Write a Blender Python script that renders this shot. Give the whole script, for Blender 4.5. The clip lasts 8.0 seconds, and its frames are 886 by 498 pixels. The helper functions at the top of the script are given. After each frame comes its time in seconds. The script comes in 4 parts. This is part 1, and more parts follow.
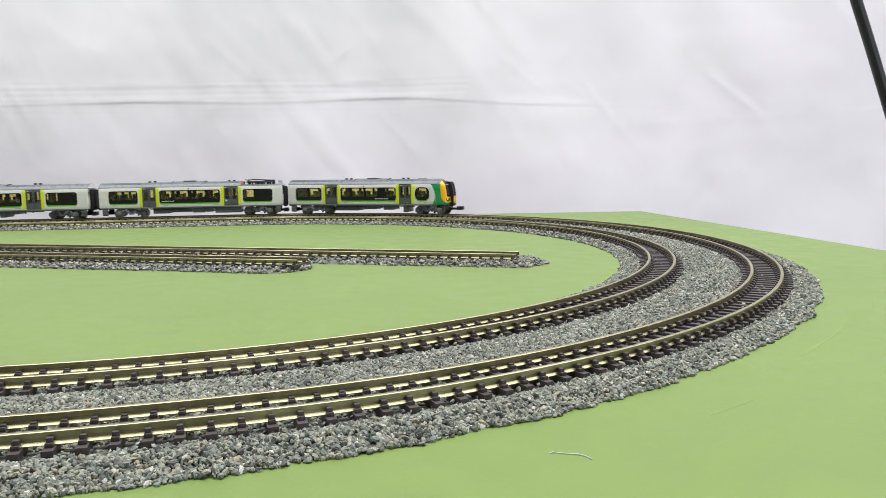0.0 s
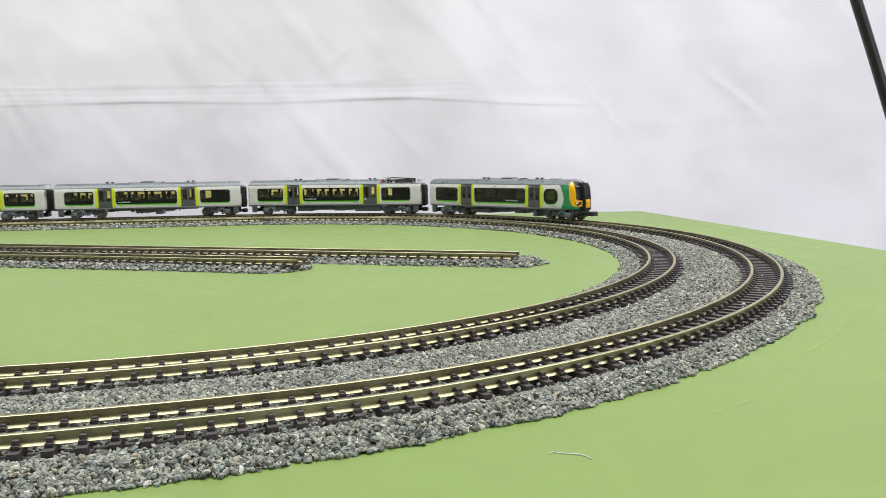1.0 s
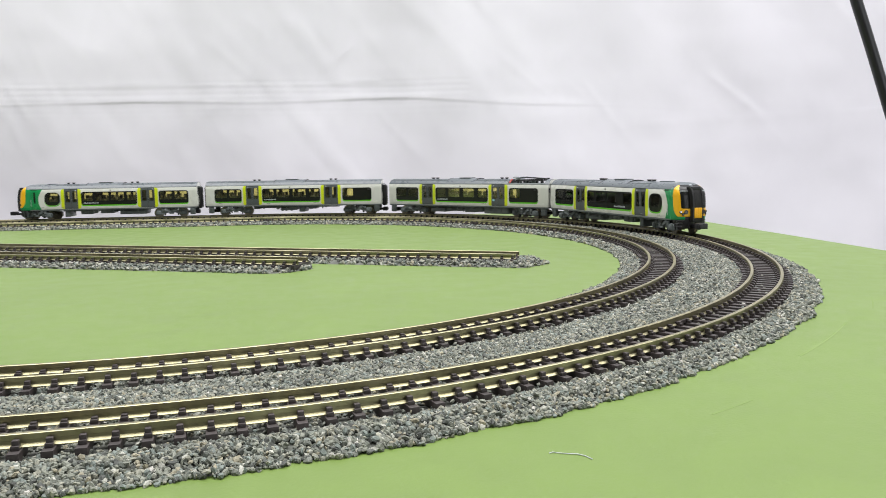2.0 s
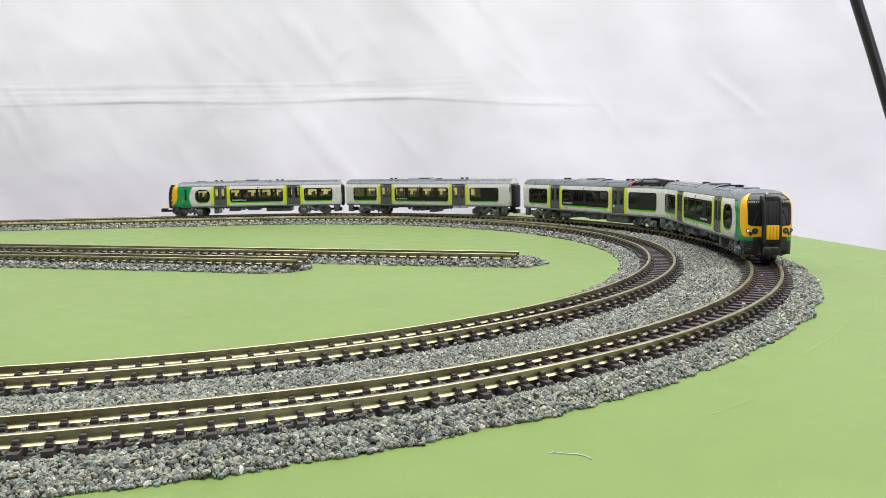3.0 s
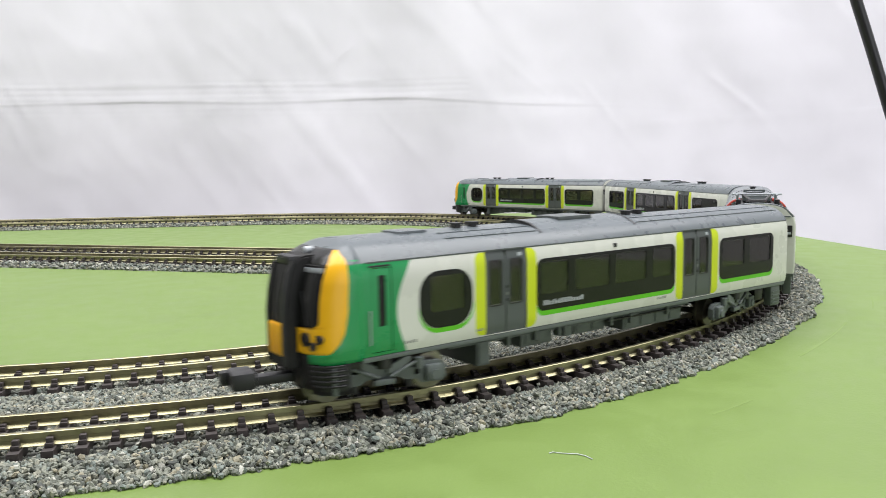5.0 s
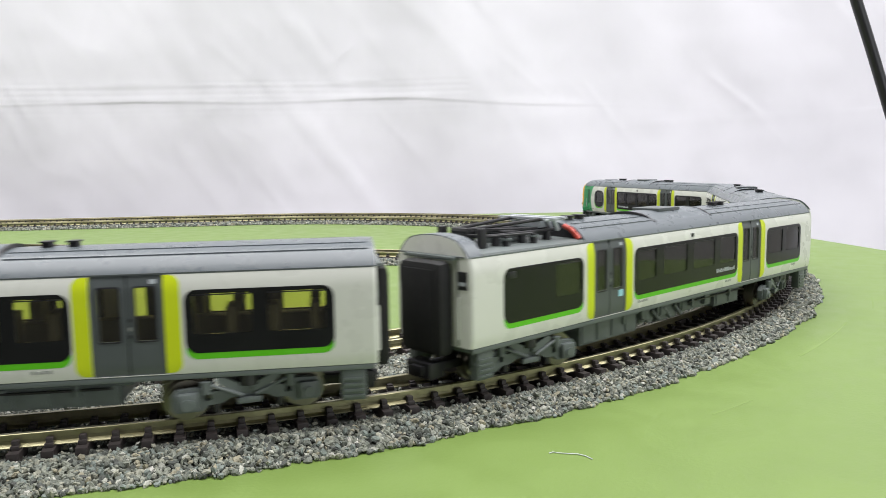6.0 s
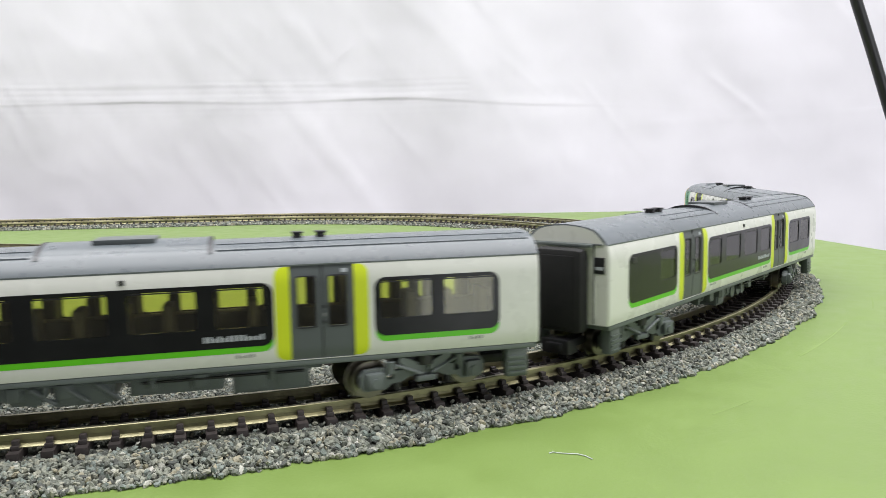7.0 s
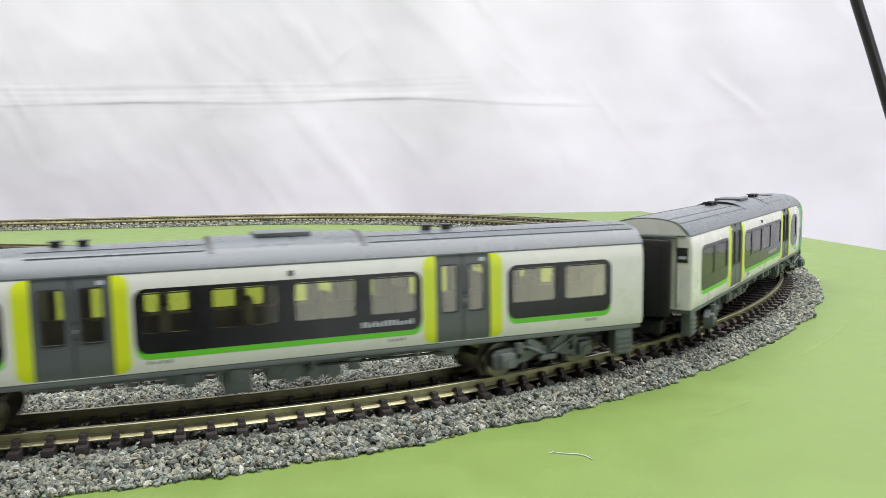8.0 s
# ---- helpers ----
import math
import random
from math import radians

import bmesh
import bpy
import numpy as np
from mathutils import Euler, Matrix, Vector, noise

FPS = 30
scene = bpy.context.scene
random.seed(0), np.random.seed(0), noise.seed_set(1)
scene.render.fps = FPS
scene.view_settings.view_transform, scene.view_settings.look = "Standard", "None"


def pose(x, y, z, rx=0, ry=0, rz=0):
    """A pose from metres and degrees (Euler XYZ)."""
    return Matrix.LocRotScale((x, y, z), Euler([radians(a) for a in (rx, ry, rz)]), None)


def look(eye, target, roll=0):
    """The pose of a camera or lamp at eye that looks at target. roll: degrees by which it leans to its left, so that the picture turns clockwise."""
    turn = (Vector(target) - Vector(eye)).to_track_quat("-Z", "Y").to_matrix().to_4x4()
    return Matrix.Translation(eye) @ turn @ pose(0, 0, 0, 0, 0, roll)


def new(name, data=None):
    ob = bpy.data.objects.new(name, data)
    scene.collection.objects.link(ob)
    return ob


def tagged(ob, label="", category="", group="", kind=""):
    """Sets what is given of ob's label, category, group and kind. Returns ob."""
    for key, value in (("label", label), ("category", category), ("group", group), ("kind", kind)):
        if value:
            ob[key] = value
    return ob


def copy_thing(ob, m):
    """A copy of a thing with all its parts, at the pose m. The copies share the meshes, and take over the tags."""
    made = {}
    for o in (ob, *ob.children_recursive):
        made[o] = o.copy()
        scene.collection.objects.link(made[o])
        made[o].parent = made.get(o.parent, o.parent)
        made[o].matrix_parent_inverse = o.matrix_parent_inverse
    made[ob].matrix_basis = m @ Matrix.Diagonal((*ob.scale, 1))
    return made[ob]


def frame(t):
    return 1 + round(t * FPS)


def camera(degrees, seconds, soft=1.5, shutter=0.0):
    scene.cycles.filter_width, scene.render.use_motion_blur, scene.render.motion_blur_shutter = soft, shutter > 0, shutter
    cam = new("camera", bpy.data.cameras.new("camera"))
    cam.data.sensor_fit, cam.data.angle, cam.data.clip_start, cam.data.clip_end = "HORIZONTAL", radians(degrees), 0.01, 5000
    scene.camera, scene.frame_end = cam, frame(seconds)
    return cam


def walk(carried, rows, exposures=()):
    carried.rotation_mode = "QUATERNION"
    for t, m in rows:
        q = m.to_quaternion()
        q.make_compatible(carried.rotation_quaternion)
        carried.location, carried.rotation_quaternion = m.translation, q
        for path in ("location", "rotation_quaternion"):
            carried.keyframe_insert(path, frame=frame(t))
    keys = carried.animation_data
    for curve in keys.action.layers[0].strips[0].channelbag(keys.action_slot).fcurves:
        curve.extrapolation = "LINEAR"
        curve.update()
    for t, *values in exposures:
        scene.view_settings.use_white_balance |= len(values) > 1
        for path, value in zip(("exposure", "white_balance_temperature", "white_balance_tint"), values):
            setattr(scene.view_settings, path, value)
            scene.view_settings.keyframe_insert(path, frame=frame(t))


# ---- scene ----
MM = 0.001
RO, RI = 247.4, 211.85      # centre-line radii of the outer and the inner circle of track, mm
GAUGE = 9.3                 # between the rails' middles, mm
ZR = 4.5                    # rail top above the baseboard, mm

# ---- camera: stands still ----
EYE = Vector((0.1200, -0.3502, 0.04232))
PITCH, ROLL = -6.416, -0.868
cam = camera(59.86, 8.0, soft=0.85, shutter=0.25)
AIM = EYE + Vector((0, math.cos(radians(PITCH)), math.sin(radians(PITCH))))
walk(cam, [(0.0, look(EYE, AIM, ROLL)), (8.0, look(EYE, AIM, ROLL))], exposures=[(0.0, 0.56), (1.7, 0.56), (3.0, 0.63), (4.7, 0.63), (5.8, 0.68), (8.0, 0.68)])

# ---- light: an unseen white room; its big ceiling lamp and the wide glazed doors behind the camera are assumed ----
world = bpy.data.worlds.new("world")
scene.world = world
world.use_nodes = True
world.node_tree.nodes["Background"].inputs[0].default_value = (0.9, 0.95, 1.0, 1)
world.node_tree.nodes["Background"].inputs[1].default_value = 0.3


def area_lamp(name, m, sx, sy, watts, color):
    d = bpy.data.lights.new(name, "AREA")
    d.shape, d.size, d.size_y, d.energy, d.color = "RECTANGLE", sx, sy, watts, color
    o = new(name, d)
    o.matrix_world = m
    return o


# neither source is in view; sizes and places follow the rail and pane reflections
area_lamp("ceiling_lamp_light", look((0.45, -0.1, 1.585), (0.45, -0.1, 0), 0), 3.0, 1.7, 62, (0.98, 0.965, 0.975))
area_lamp("window_light", look((2.3, -1.99, 0.25), (2.3, 0, 0.25), 0), 2.5, 1.8, 12.5, (0.95, 0.97, 1.0))


# ---- materials ----
def mat(name, color, rough=0.5, metal=0.0, vary=0.12, scale=300.0, bump=0.0, bscale=None, coat=0.0, rnd=0.0, emit=0.0):
    m = bpy.data.materials.new(name)
    m.use_nodes = True
    n, l = m.node_tree.nodes, m.node_tree.links
    b = n["Principled BSDF"]
    b.inputs["Roughness"].default_value, b.inputs["Metallic"].default_value = rough, metal
    b.inputs["Coat Weight"].default_value = coat
    co = n.new("ShaderNodeTexCoord")
    big, fine = n.new("ShaderNodeTexNoise"), n.new("ShaderNodeTexNoise")
    big.inputs["Scale"].default_value, fine.inputs["Scale"].default_value = scale / 8, scale
    fine.inputs["Detail"].default_value = 4
    for t in (big, fine):
        l.new(co.outputs["Object"], t.inputs["Vector"])
    add = n.new("ShaderNodeMath")
    add.operation = "ADD"
    l.new(big.outputs["Fac"], add.inputs[0])
    l.new(fine.outputs["Fac"], add.inputs[1])
    rng = n.new("ShaderNodeMapRange")
    rng.inputs["From Min"].default_value, rng.inputs["From Max"].default_value = 0.6, 1.4
    rng.inputs["To Min"].default_value, rng.inputs["To Max"].default_value = 1 - vary, 1 + vary
    l.new(add.outputs[0], rng.inputs["Value"])
    hsv = n.new("ShaderNodeHueSaturation")
    hsv.inputs["Color"].default_value = (*color, 1)
    val = rng.outputs["Result"]
    if rnd:
        g, r2, mul = n.new("ShaderNodeObjectInfo"), n.new("ShaderNodeMapRange"), n.new("ShaderNodeMath")
        r2.inputs["To Min"].default_value, r2.inputs["To Max"].default_value = 1 - rnd, 1 + rnd
        l.new(g.outputs["Random"], r2.inputs["Value"])
        mul.operation = "MULTIPLY"
        l.new(val, mul.inputs[0])
        l.new(r2.outputs["Result"], mul.inputs[1])
        val = mul.outputs[0]
    l.new(val, hsv.inputs["Value"])
    l.new(hsv.outputs["Color"], b.inputs["Base Color"])
    rr = n.new("ShaderNodeMapRange")
    rr.inputs["From Min"].default_value, rr.inputs["From Max"].default_value = 0.3, 0.7
    rr.inputs["To Min"].default_value, rr.inputs["To Max"].default_value = max(0.02, rough - 0.06), min(1, rough + 0.06)
    l.new(fine.outputs["Fac"], rr.inputs["Value"])
    l.new(rr.outputs["Result"], b.inputs["Roughness"])
    if bump:
        bt = n.new("ShaderNodeTexNoise")
        bt.inputs["Scale"].default_value = bscale or scale
        bt.inputs["Detail"].default_value = 3
        l.new(co.outputs["Object"], bt.inputs["Vector"])
        bp = n.new("ShaderNodeBump")
        bp.inputs["Strength"].default_value, bp.inputs["Distance"].default_value = bump, 0.0003
        l.new(bt.outputs["Fac"], bp.inputs["Height"])
        l.new(bp.outputs["Normal"], b.inputs["Normal"])
    if emit:
        b.inputs["Emission Color"].default_value, b.inputs["Emission Strength"].default_value = (*color, 1), emit
    return m


def glass_mat(name, tint, gloss_rough=0.06):
    m = bpy.data.materials.new(name)
    m.use_nodes = True
    n, l = m.node_tree.nodes, m.node_tree.links
    n.remove(n["Principled BSDF"])
    tr, gl, mix, fr = (n.new("ShaderNodeBsdf" + k) if k in ("Transparent", "Glossy") else n.new("ShaderNode" + k) for k in ("Transparent", "Glossy", "MixShader", "Fresnel"))
    tr.inputs["Color"].default_value = (*tint, 1)
    gl.inputs["Roughness"].default_value = gloss_rough
    fr.inputs["IOR"].default_value = 1.75
    l.new(fr.outputs[0], mix.inputs[0])
    l.new(tr.outputs[0], mix.inputs[1])
    l.new(gl.outputs[0], mix.inputs[2])
    l.new(mix.outputs[0], n["Material Output"].inputs["Surface"])
    return m


def speckle(m, colours):
    """Gives each separate chip of a joined mesh one of several colours."""
    n, l = m.node_tree.nodes, m.node_tree.links
    hsv = next(k for k in n if k.type == "HUE_SAT")
    geo, ramp = n.new("ShaderNodeNewGeometry"), n.new("ShaderNodeValToRGB")
    ramp.color_ramp.interpolation = "CONSTANT"
    e = ramp.color_ramp.elements
    while len(e) < len(colours):
        e.new(0.5)
    total, at = sum(w for w, _ in colours), 0.0
    for k, (w, c) in zip(e, colours):
        k.position, k.color = at, (*c, 1)
        at += w / total
    l.new(geo.outputs["Random Per Island"], ramp.inputs["Fac"])
    l.new(ramp.outputs["Color"], hsv.inputs["Color"])


BOARD = mat("green_painted_board", (0.127, 0.196, 0.041), 0.5, vary=0.065, scale=110, bump=0.12, bscale=1400)
SCUFF = mat("scuffed_green_paint", (0.137, 0.209, 0.047), 0.6, vary=0.1)
RAIL = mat("nickel_silver_rail", (0.36, 0.337, 0.208), 0.38, 1.0, vary=0.28, scale=420, bump=0.15, bscale=1600)
SLEEPER = mat("dark_brown_plastic", (0.040, 0.033, 0.032), 0.5, vary=0.25, scale=900, rnd=0.2)
STONE = mat("grey_granite_chips", (0.17, 0.175, 0.15), 0.7, vary=0.35, scale=1500, bump=0.4, bscale=2500)
speckle(STONE, [(3, (0.138, 0.149, 0.125)), (2, (0.09, 0.10, 0.084)), (3, (0.185, 0.196, 0.16)), (2, (0.235, 0.236, 0.188)), (0.8, (0.25, 0.232, 0.165)), (1, (0.33, 0.335, 0.29)), (1.2, (0.055, 0.06, 0.053)), (2, (0.155, 0.182, 0.163)), (0.15, (0.45, 0.44, 0.40))])
BED = mat("ballast_bed", (0.11, 0.116, 0.10), 0.9, vary=0.4, scale=900, bump=1.0, bscale=900)
CLOTH = mat("white_cotton_sheet", (0.80, 0.79, 0.845), 0.9, vary=0.02, scale=30, bump=0.1, bscale=1500)
WALL = mat("white_wall_paint", (0.66, 0.65, 0.63), 0.8, vary=0.02, scale=8)
CEILING = mat("white_ceiling_paint", (0.85, 0.85, 0.84), 0.8, vary=0.02, scale=8)
# unseen wall behind the camera, darkened so the left panes reflect dark
DARKREFLECT = mat("dark_reflection_wall", (0.09, 0.09, 0.095), 0.8, vary=0.04, scale=8)
FLOOR = mat("grey_carpet", (0.25, 0.24, 0.23), 0.95, vary=0.15, scale=60)
WHITE = mat("off_white_gloss_body", (0.62, 0.63, 0.585), 0.28, vary=0.02, scale=120, coat=0.3)
GREY = mat("mid_grey_door_paint", (0.078, 0.090, 0.092), 0.4, vary=0.05, scale=300)
ROOF = mat("slate_grey_roof", (0.100, 0.117, 0.128), 0.30, vary=0.06, scale=300)
UNDER = mat("dark_grey_underframe", (0.105, 0.123, 0.12), 0.45, vary=0.15, scale=500)
BLACK = mat("matt_black_plastic", (0.012, 0.012, 0.014), 0.45, vary=0.2, scale=400)
DULL = mat("dull_black_rubber", (0.0040, 0.0040, 0.0045), 0.7, vary=0.2, scale=400)
PANEL = mat("gloss_black_window_band", (0.010, 0.0108, 0.0105), 0.2, vary=0.1, scale=300)
PANEL.node_tree.nodes["Principled BSDF"].inputs["Specular IOR Level"].default_value = 0.3
GREEN = mat("emerald_green_paint", (0.008, 0.25, 0.075), 0.3, vary=0.03, scale=200, coat=0.3)
STRIPE = mat("bright_green_stripe", (0.10, 0.48, 0.010), 0.35, vary=0.03, scale=200)
LIME = mat("lime_yellow_paint", (0.56, 0.66, 0.012), 0.35, vary=0.03, scale=200)
YELLOW = mat("warning_yellow_paint", (0.83, 0.44, 0.008), 0.35, vary=0.03, scale=200)
SEAT = mat("dark_seat_plastic", (0.035, 0.035, 0.03), 0.6, vary=0.1, scale=300)
INNER = mat("dark_interior_plastic", (0.05, 0.055, 0.05), 0.6, vary=0.1, scale=300)
STEEL = mat("tarnished_wheel_metal", (0.20, 0.185, 0.15), 0.35, 1.0, vary=0.2, scale=600)
BAR = mat("pale_grey_lettering", (0.42, 0.45, 0.48), 0.4, vary=0.03)
DIM = mat("grey_small_lettering", (0.22, 0.23, 0.22), 0.5, vary=0.03)
BLUE = mat("pale_blue_sticker", (0.30, 0.58, 0.68), 0.4, vary=0.03)
RED = mat("dark_red_edge", (0.45, 0.05, 0.03), 0.4, vary=0.05)
LAMP = mat("clear_headlamp", (0.8, 0.83, 0.9), 0.1, vary=0.02, emit=0.3)
LENS = mat("dark_lamp_lens", (0.02, 0.015, 0.015), 0.1, coat=0.5)
GLASS = glass_mat("tinted_window_glass", (0.955, 0.93, 0.69))
CABLE = mat("black_cable_sheath", (0.015, 0.015, 0.017), 0.35, vary=0.1)


# ---- mesh helpers (all take millimetres) ----
def mesh_of(bm, name, material, smooth=False):
    bmesh.ops.scale(bm, vec=(MM, MM, MM), verts=bm.verts)
    me = bpy.data.meshes.new(name)
    bm.to_mesh(me)
    bm.free()
    me.materials.append(material)
    me.polygons.foreach_set("use_smooth", [True] * len(me.polygons))
    if not smooth:
        me.set_sharp_from_angle(angle=radians(28))
    return me


def part(name, bm, material, parent=None, label="", smooth=False):
    """Links a bmesh, drawn in millimetres, as one mesh object under a thing or a part."""
    o = new(name, mesh_of(bm, name, material, smooth))
    o.parent = parent
    if label:
        o["label"] = label
    return o


def box(x0, x1, y0, y1, z0, z1, bevel=0.0, bm=None):
    bm = bm or bmesh.new()
    g = bmesh.ops.create_cube(bm, size=1)["verts"]
    bmesh.ops.scale(bm, vec=(abs(x1 - x0), abs(y1 - y0), abs(z1 - z0)), verts=g)
    bmesh.ops.translate(bm, vec=((x0 + x1) / 2, (y0 + y1) / 2, (z0 + z1) / 2), verts=g)
    if bevel:
        ed = list({e for v in g for e in v.link_edges})
        bmesh.ops.bevel(bm, geom=ed, offset=bevel, segments=2, affect="EDGES", profile=0.6)
    return bm


def rod(p, q, r, n=10, bm=None, r2=None):
    bm = bm or bmesh.new()
    p, q = Vector(p), Vector(q)
    m = Matrix.Translation((p + q) / 2) @ (q - p).to_track_quat("Z", "Y").to_matrix().to_4x4()
    bmesh.ops.create_cone(bm, cap_ends=True, segments=n, radius1=r, radius2=r if r2 is None else r2, depth=(q - p).length, matrix=m)
    return bm


def rounded(x0, x1, z0, z1, r=0.0, corners=(1, 1, 1, 1), n=5):
    """A rectangle's outline with rounded corners: bottom left, bottom right, top right, top left."""
    pts = []
    for k, (cx, cz, a) in enumerate(((x0, z0, 180), (x1, z0, 270), (x1, z1, 0), (x0, z1, 90))):
        if not r or not corners[k]:
            pts.append((cx, cz))
            continue
        ox, oz = cx + (r if cx == x0 else -r), cz + (r if cz == z0 else -r)
        for i in range(n + 1):
            t = radians(a + 90 * i / n)
            pts.append((ox + r * math.cos(t), oz + r * math.sin(t)))
    return pts


def inward(z):
    """How far a carriage's side leans in at a height, mm."""
    return 0.55 * max(0.0, (z - 19.4) / 3.1) ** 2 + 0.25 * max(0.0, (9.8 - max(z, SILL)) / 2.2) ** 2


def plate(outline, holes, y, thick, side):
    """A flat plate in the plane of a carriage's side, with holes; its outer face lies at y on that side (+1 or -1)."""
    cu = bpy.data.curves.new("plate", "CURVE")
    cu.dimensions, cu.fill_mode, cu.extrude = "2D", "BOTH", thick / 2
    for pts in (outline, *holes):
        sp = cu.splines.new("POLY")
        sp.points.add(len(pts) - 1)
        for p, (x, z) in zip(sp.points, pts):
            p.co = (x, z, 0, 1)
        sp.use_cyclic_u = True
    tmp = bpy.data.objects.new("plate", cu)
    me = bpy.data.meshes.new_from_object(tmp)
    bm = bmesh.new()
    bm.from_mesh(me)
    body = y > 8.5
    for v in bm.verts:
        x, z, d = v.co
        v.co = (x, side * (y - thick / 2 + d), z)
    bmesh.ops.remove_doubles(bm, verts=bm.verts, dist=1e-4)
    if body:
        for zc in (8.3, 9.0, 9.8, 19.4, 20.2, 21.0, 21.8):
            bmesh.ops.bisect_plane(bm, geom=bm.verts[:] + bm.edges[:] + bm.faces[:], plane_co=(0, 0, zc), plane_no=(0, 0, 1))
        for v in bm.verts:
            v.co.y -= side * inward(v.co.z)
    bmesh.ops.recalc_face_normals(bm, faces=bm.faces)
    bpy.data.objects.remove(tmp)
    bpy.data.curves.remove(cu)
    bpy.data.meshes.remove(me)
    return bm


def sweep(profile, path, closed=False, cap=True):
    """Sweeps a closed profile of (across, up) along a path of (point, across direction)."""
    bm = bmesh.new()
    rings = [[bm.verts.new(Vector(p) + Vector(a) * s + Vector((0, 0, u))) for s, u in profile] for p, a in path]
    n = len(profile)
    for i in range(len(rings) if closed else len(rings) - 1):
        r, q = rings[i], rings[(i + 1) % len(rings)]
        for k in range(n):
            bm.faces.new((r[k], r[(k + 1) % n], q[(k + 1) % n], q[k]))
    if cap and not closed:
        bm.faces.new(rings[0])
        bm.faces.new(rings[-1])
    bmesh.ops.recalc_face_normals(bm, faces=bm.faces)
    return bm


FAR_END, NEAR_END = 187.0, 0.0      # where the bend runs out into the two straights, degrees


def sway(r, deg):
    """How far the laid track strays from a circle: two straights lead off the bend, and the outer track closes in a little at the near end."""
    d = (deg + 60) % 360 - 60
    ends = (r / math.cos(radians(245 - FAR_END)), r / math.cos(radians(60)))
    if d > 245:
        out = ends[0] + (ends[1] - ends[0]) * (d - 245) / 55 - r
    elif d > FAR_END:
        out = r / math.cos(radians(d - FAR_END)) - r
    elif d < NEAR_END:
        out = r / math.cos(radians(d - NEAR_END)) - r
    else:
        out = 0.0
    k = max(0.0, min(1.0, (30 - d) / 16))
    return out - 2.3 * k * k * (3 - 2 * k) * max(0.0, min(1.0, (r - 222) / 15, (262 - r) / 8))


def along(s):
    """The angle at which a train that has run s degrees of the bend's length stands, straights included."""
    if s > FAR_END:
        return FAR_END + math.degrees(math.atan(radians(s - FAR_END)))
    if s < NEAR_END:
        return NEAR_END + math.degrees(math.atan(radians(s - NEAR_END)))
    return s


def on_circle(r, deg, z=0.0):
    r += sway(r, deg)
    a = radians(deg)
    return Vector((r * math.sin(a), -r * math.cos(a), z))


def across(r, deg):
    """The level direction square to the track, outwards."""
    d = on_circle(r, deg + 0.2) - on_circle(r, deg - 0.2)
    return Vector((d.y, -d.x, 0)).normalized()


def thing(name, label, category, group="", kind=""):
    return tagged(new(name), label, category, group, kind)


# ---- the room that closes the place, the baseboard and the cloth ----
def slab(name, x0, x1, y0, y1, z0, z1, material, label, category):
    return tagged(part(name, box(x0, x1, y0, y1, z0, z1), material), label, category, kind="structure")


def build_room():
    slab("floor", -2000, 3700, -2000, 2000, -800, -750, FLOOR, "grey carpet floor of the room", "floor")
    slab("ceiling", -2000, 3700, -2000, 2000, 1650, 1700, CEILING, "white painted ceiling", "ceiling")
    slab("wall_north", -2000, 3700, 2000, 2080, -750, 1650, WALL, "plain white wall behind the sheet", "wall")
    slab("wall_west", -2080, -2000, -2000, 2000, -750, 1650, WALL, "plain white wall", "wall")
    slab("wall_east", 3700, 3780, -2000, 2000, -750, 1650, WALL, "plain white wall", "wall")
    # the unseen south wall, dark for the reflections, has a wide opening for assumed glazed doors, filled by the
    # daylight lamp
    bm = box(-2000, 1000, -2080, -2000, -750, 1650)
    box(3600, 3700, -2080, -2000, -750, 1650, bm=bm)
    box(1000, 3600, -2080, -2000, -750, -700, bm=bm)
    box(1000, 3600, -2080, -2000, 1200, 1650, bm=bm)
    tagged(part("wall_south", bm, DARKREFLECT), "unseen wall, darkened for the reflections, with an opening for the daylight lamp", "wall", kind="structure")


def build_board():
    # corner, right edge and back edge of the baseboard
    c, u, w = Vector((284, 284)), Vector((0.122, -0.9925)), Vector((-1.0, 0.02))
    n = c + u * 565                      # the near edge runs just before the camera
    pts = [c, n, n + w * 1300, c + Vector((-1.0, -0.02)) * 1300]
    bm = bmesh.new()
    top = [bm.verts.new((p.x, p.y, 0)) for p in pts]
    bot = [bm.verts.new((p.x, p.y, -12)) for p in pts]
    bm.faces.new(top)
    bm.faces.new(bot[::-1])
    for i in range(4):
        bm.faces.new((top[i], bot[i], bot[(i + 1) % 4], top[(i + 1) % 4]))
    bmesh.ops.recalc_face_normals(bm, faces=bm.faces)
    bmesh.ops.bevel(bm, geom=[e for e in bm.edges], offset=0.8, segments=2, affect="EDGES")
    board = thing("baseboard", "green painted flat baseboard of the model railway", "baseboard")
    part("board_top", bm, BOARD, board)
    for r, a0, a1, w in ((272.4, 46, 55, 0.35), (277, 60, 64, 0.2), (279.5, 36, 38.5, 0.25)):
        path = [(on_circle(r, a, 0.015), across(r, a)) for a in np.linspace(a0, a1, 14)]
        part("scuff", sweep([(-w, -0.01), (w, -0.01), (w, 0.01), (-w, 0.01)], path), SCUFF, board, "pale scuff in the green paint")
    for x, y in ((-850, 200), (250, 200), (310, -250), (-850, -250)):
        part("leg", box(x - 20, x + 20, y - 20, y + 20, -750, -12.5, 3), WALL, board)


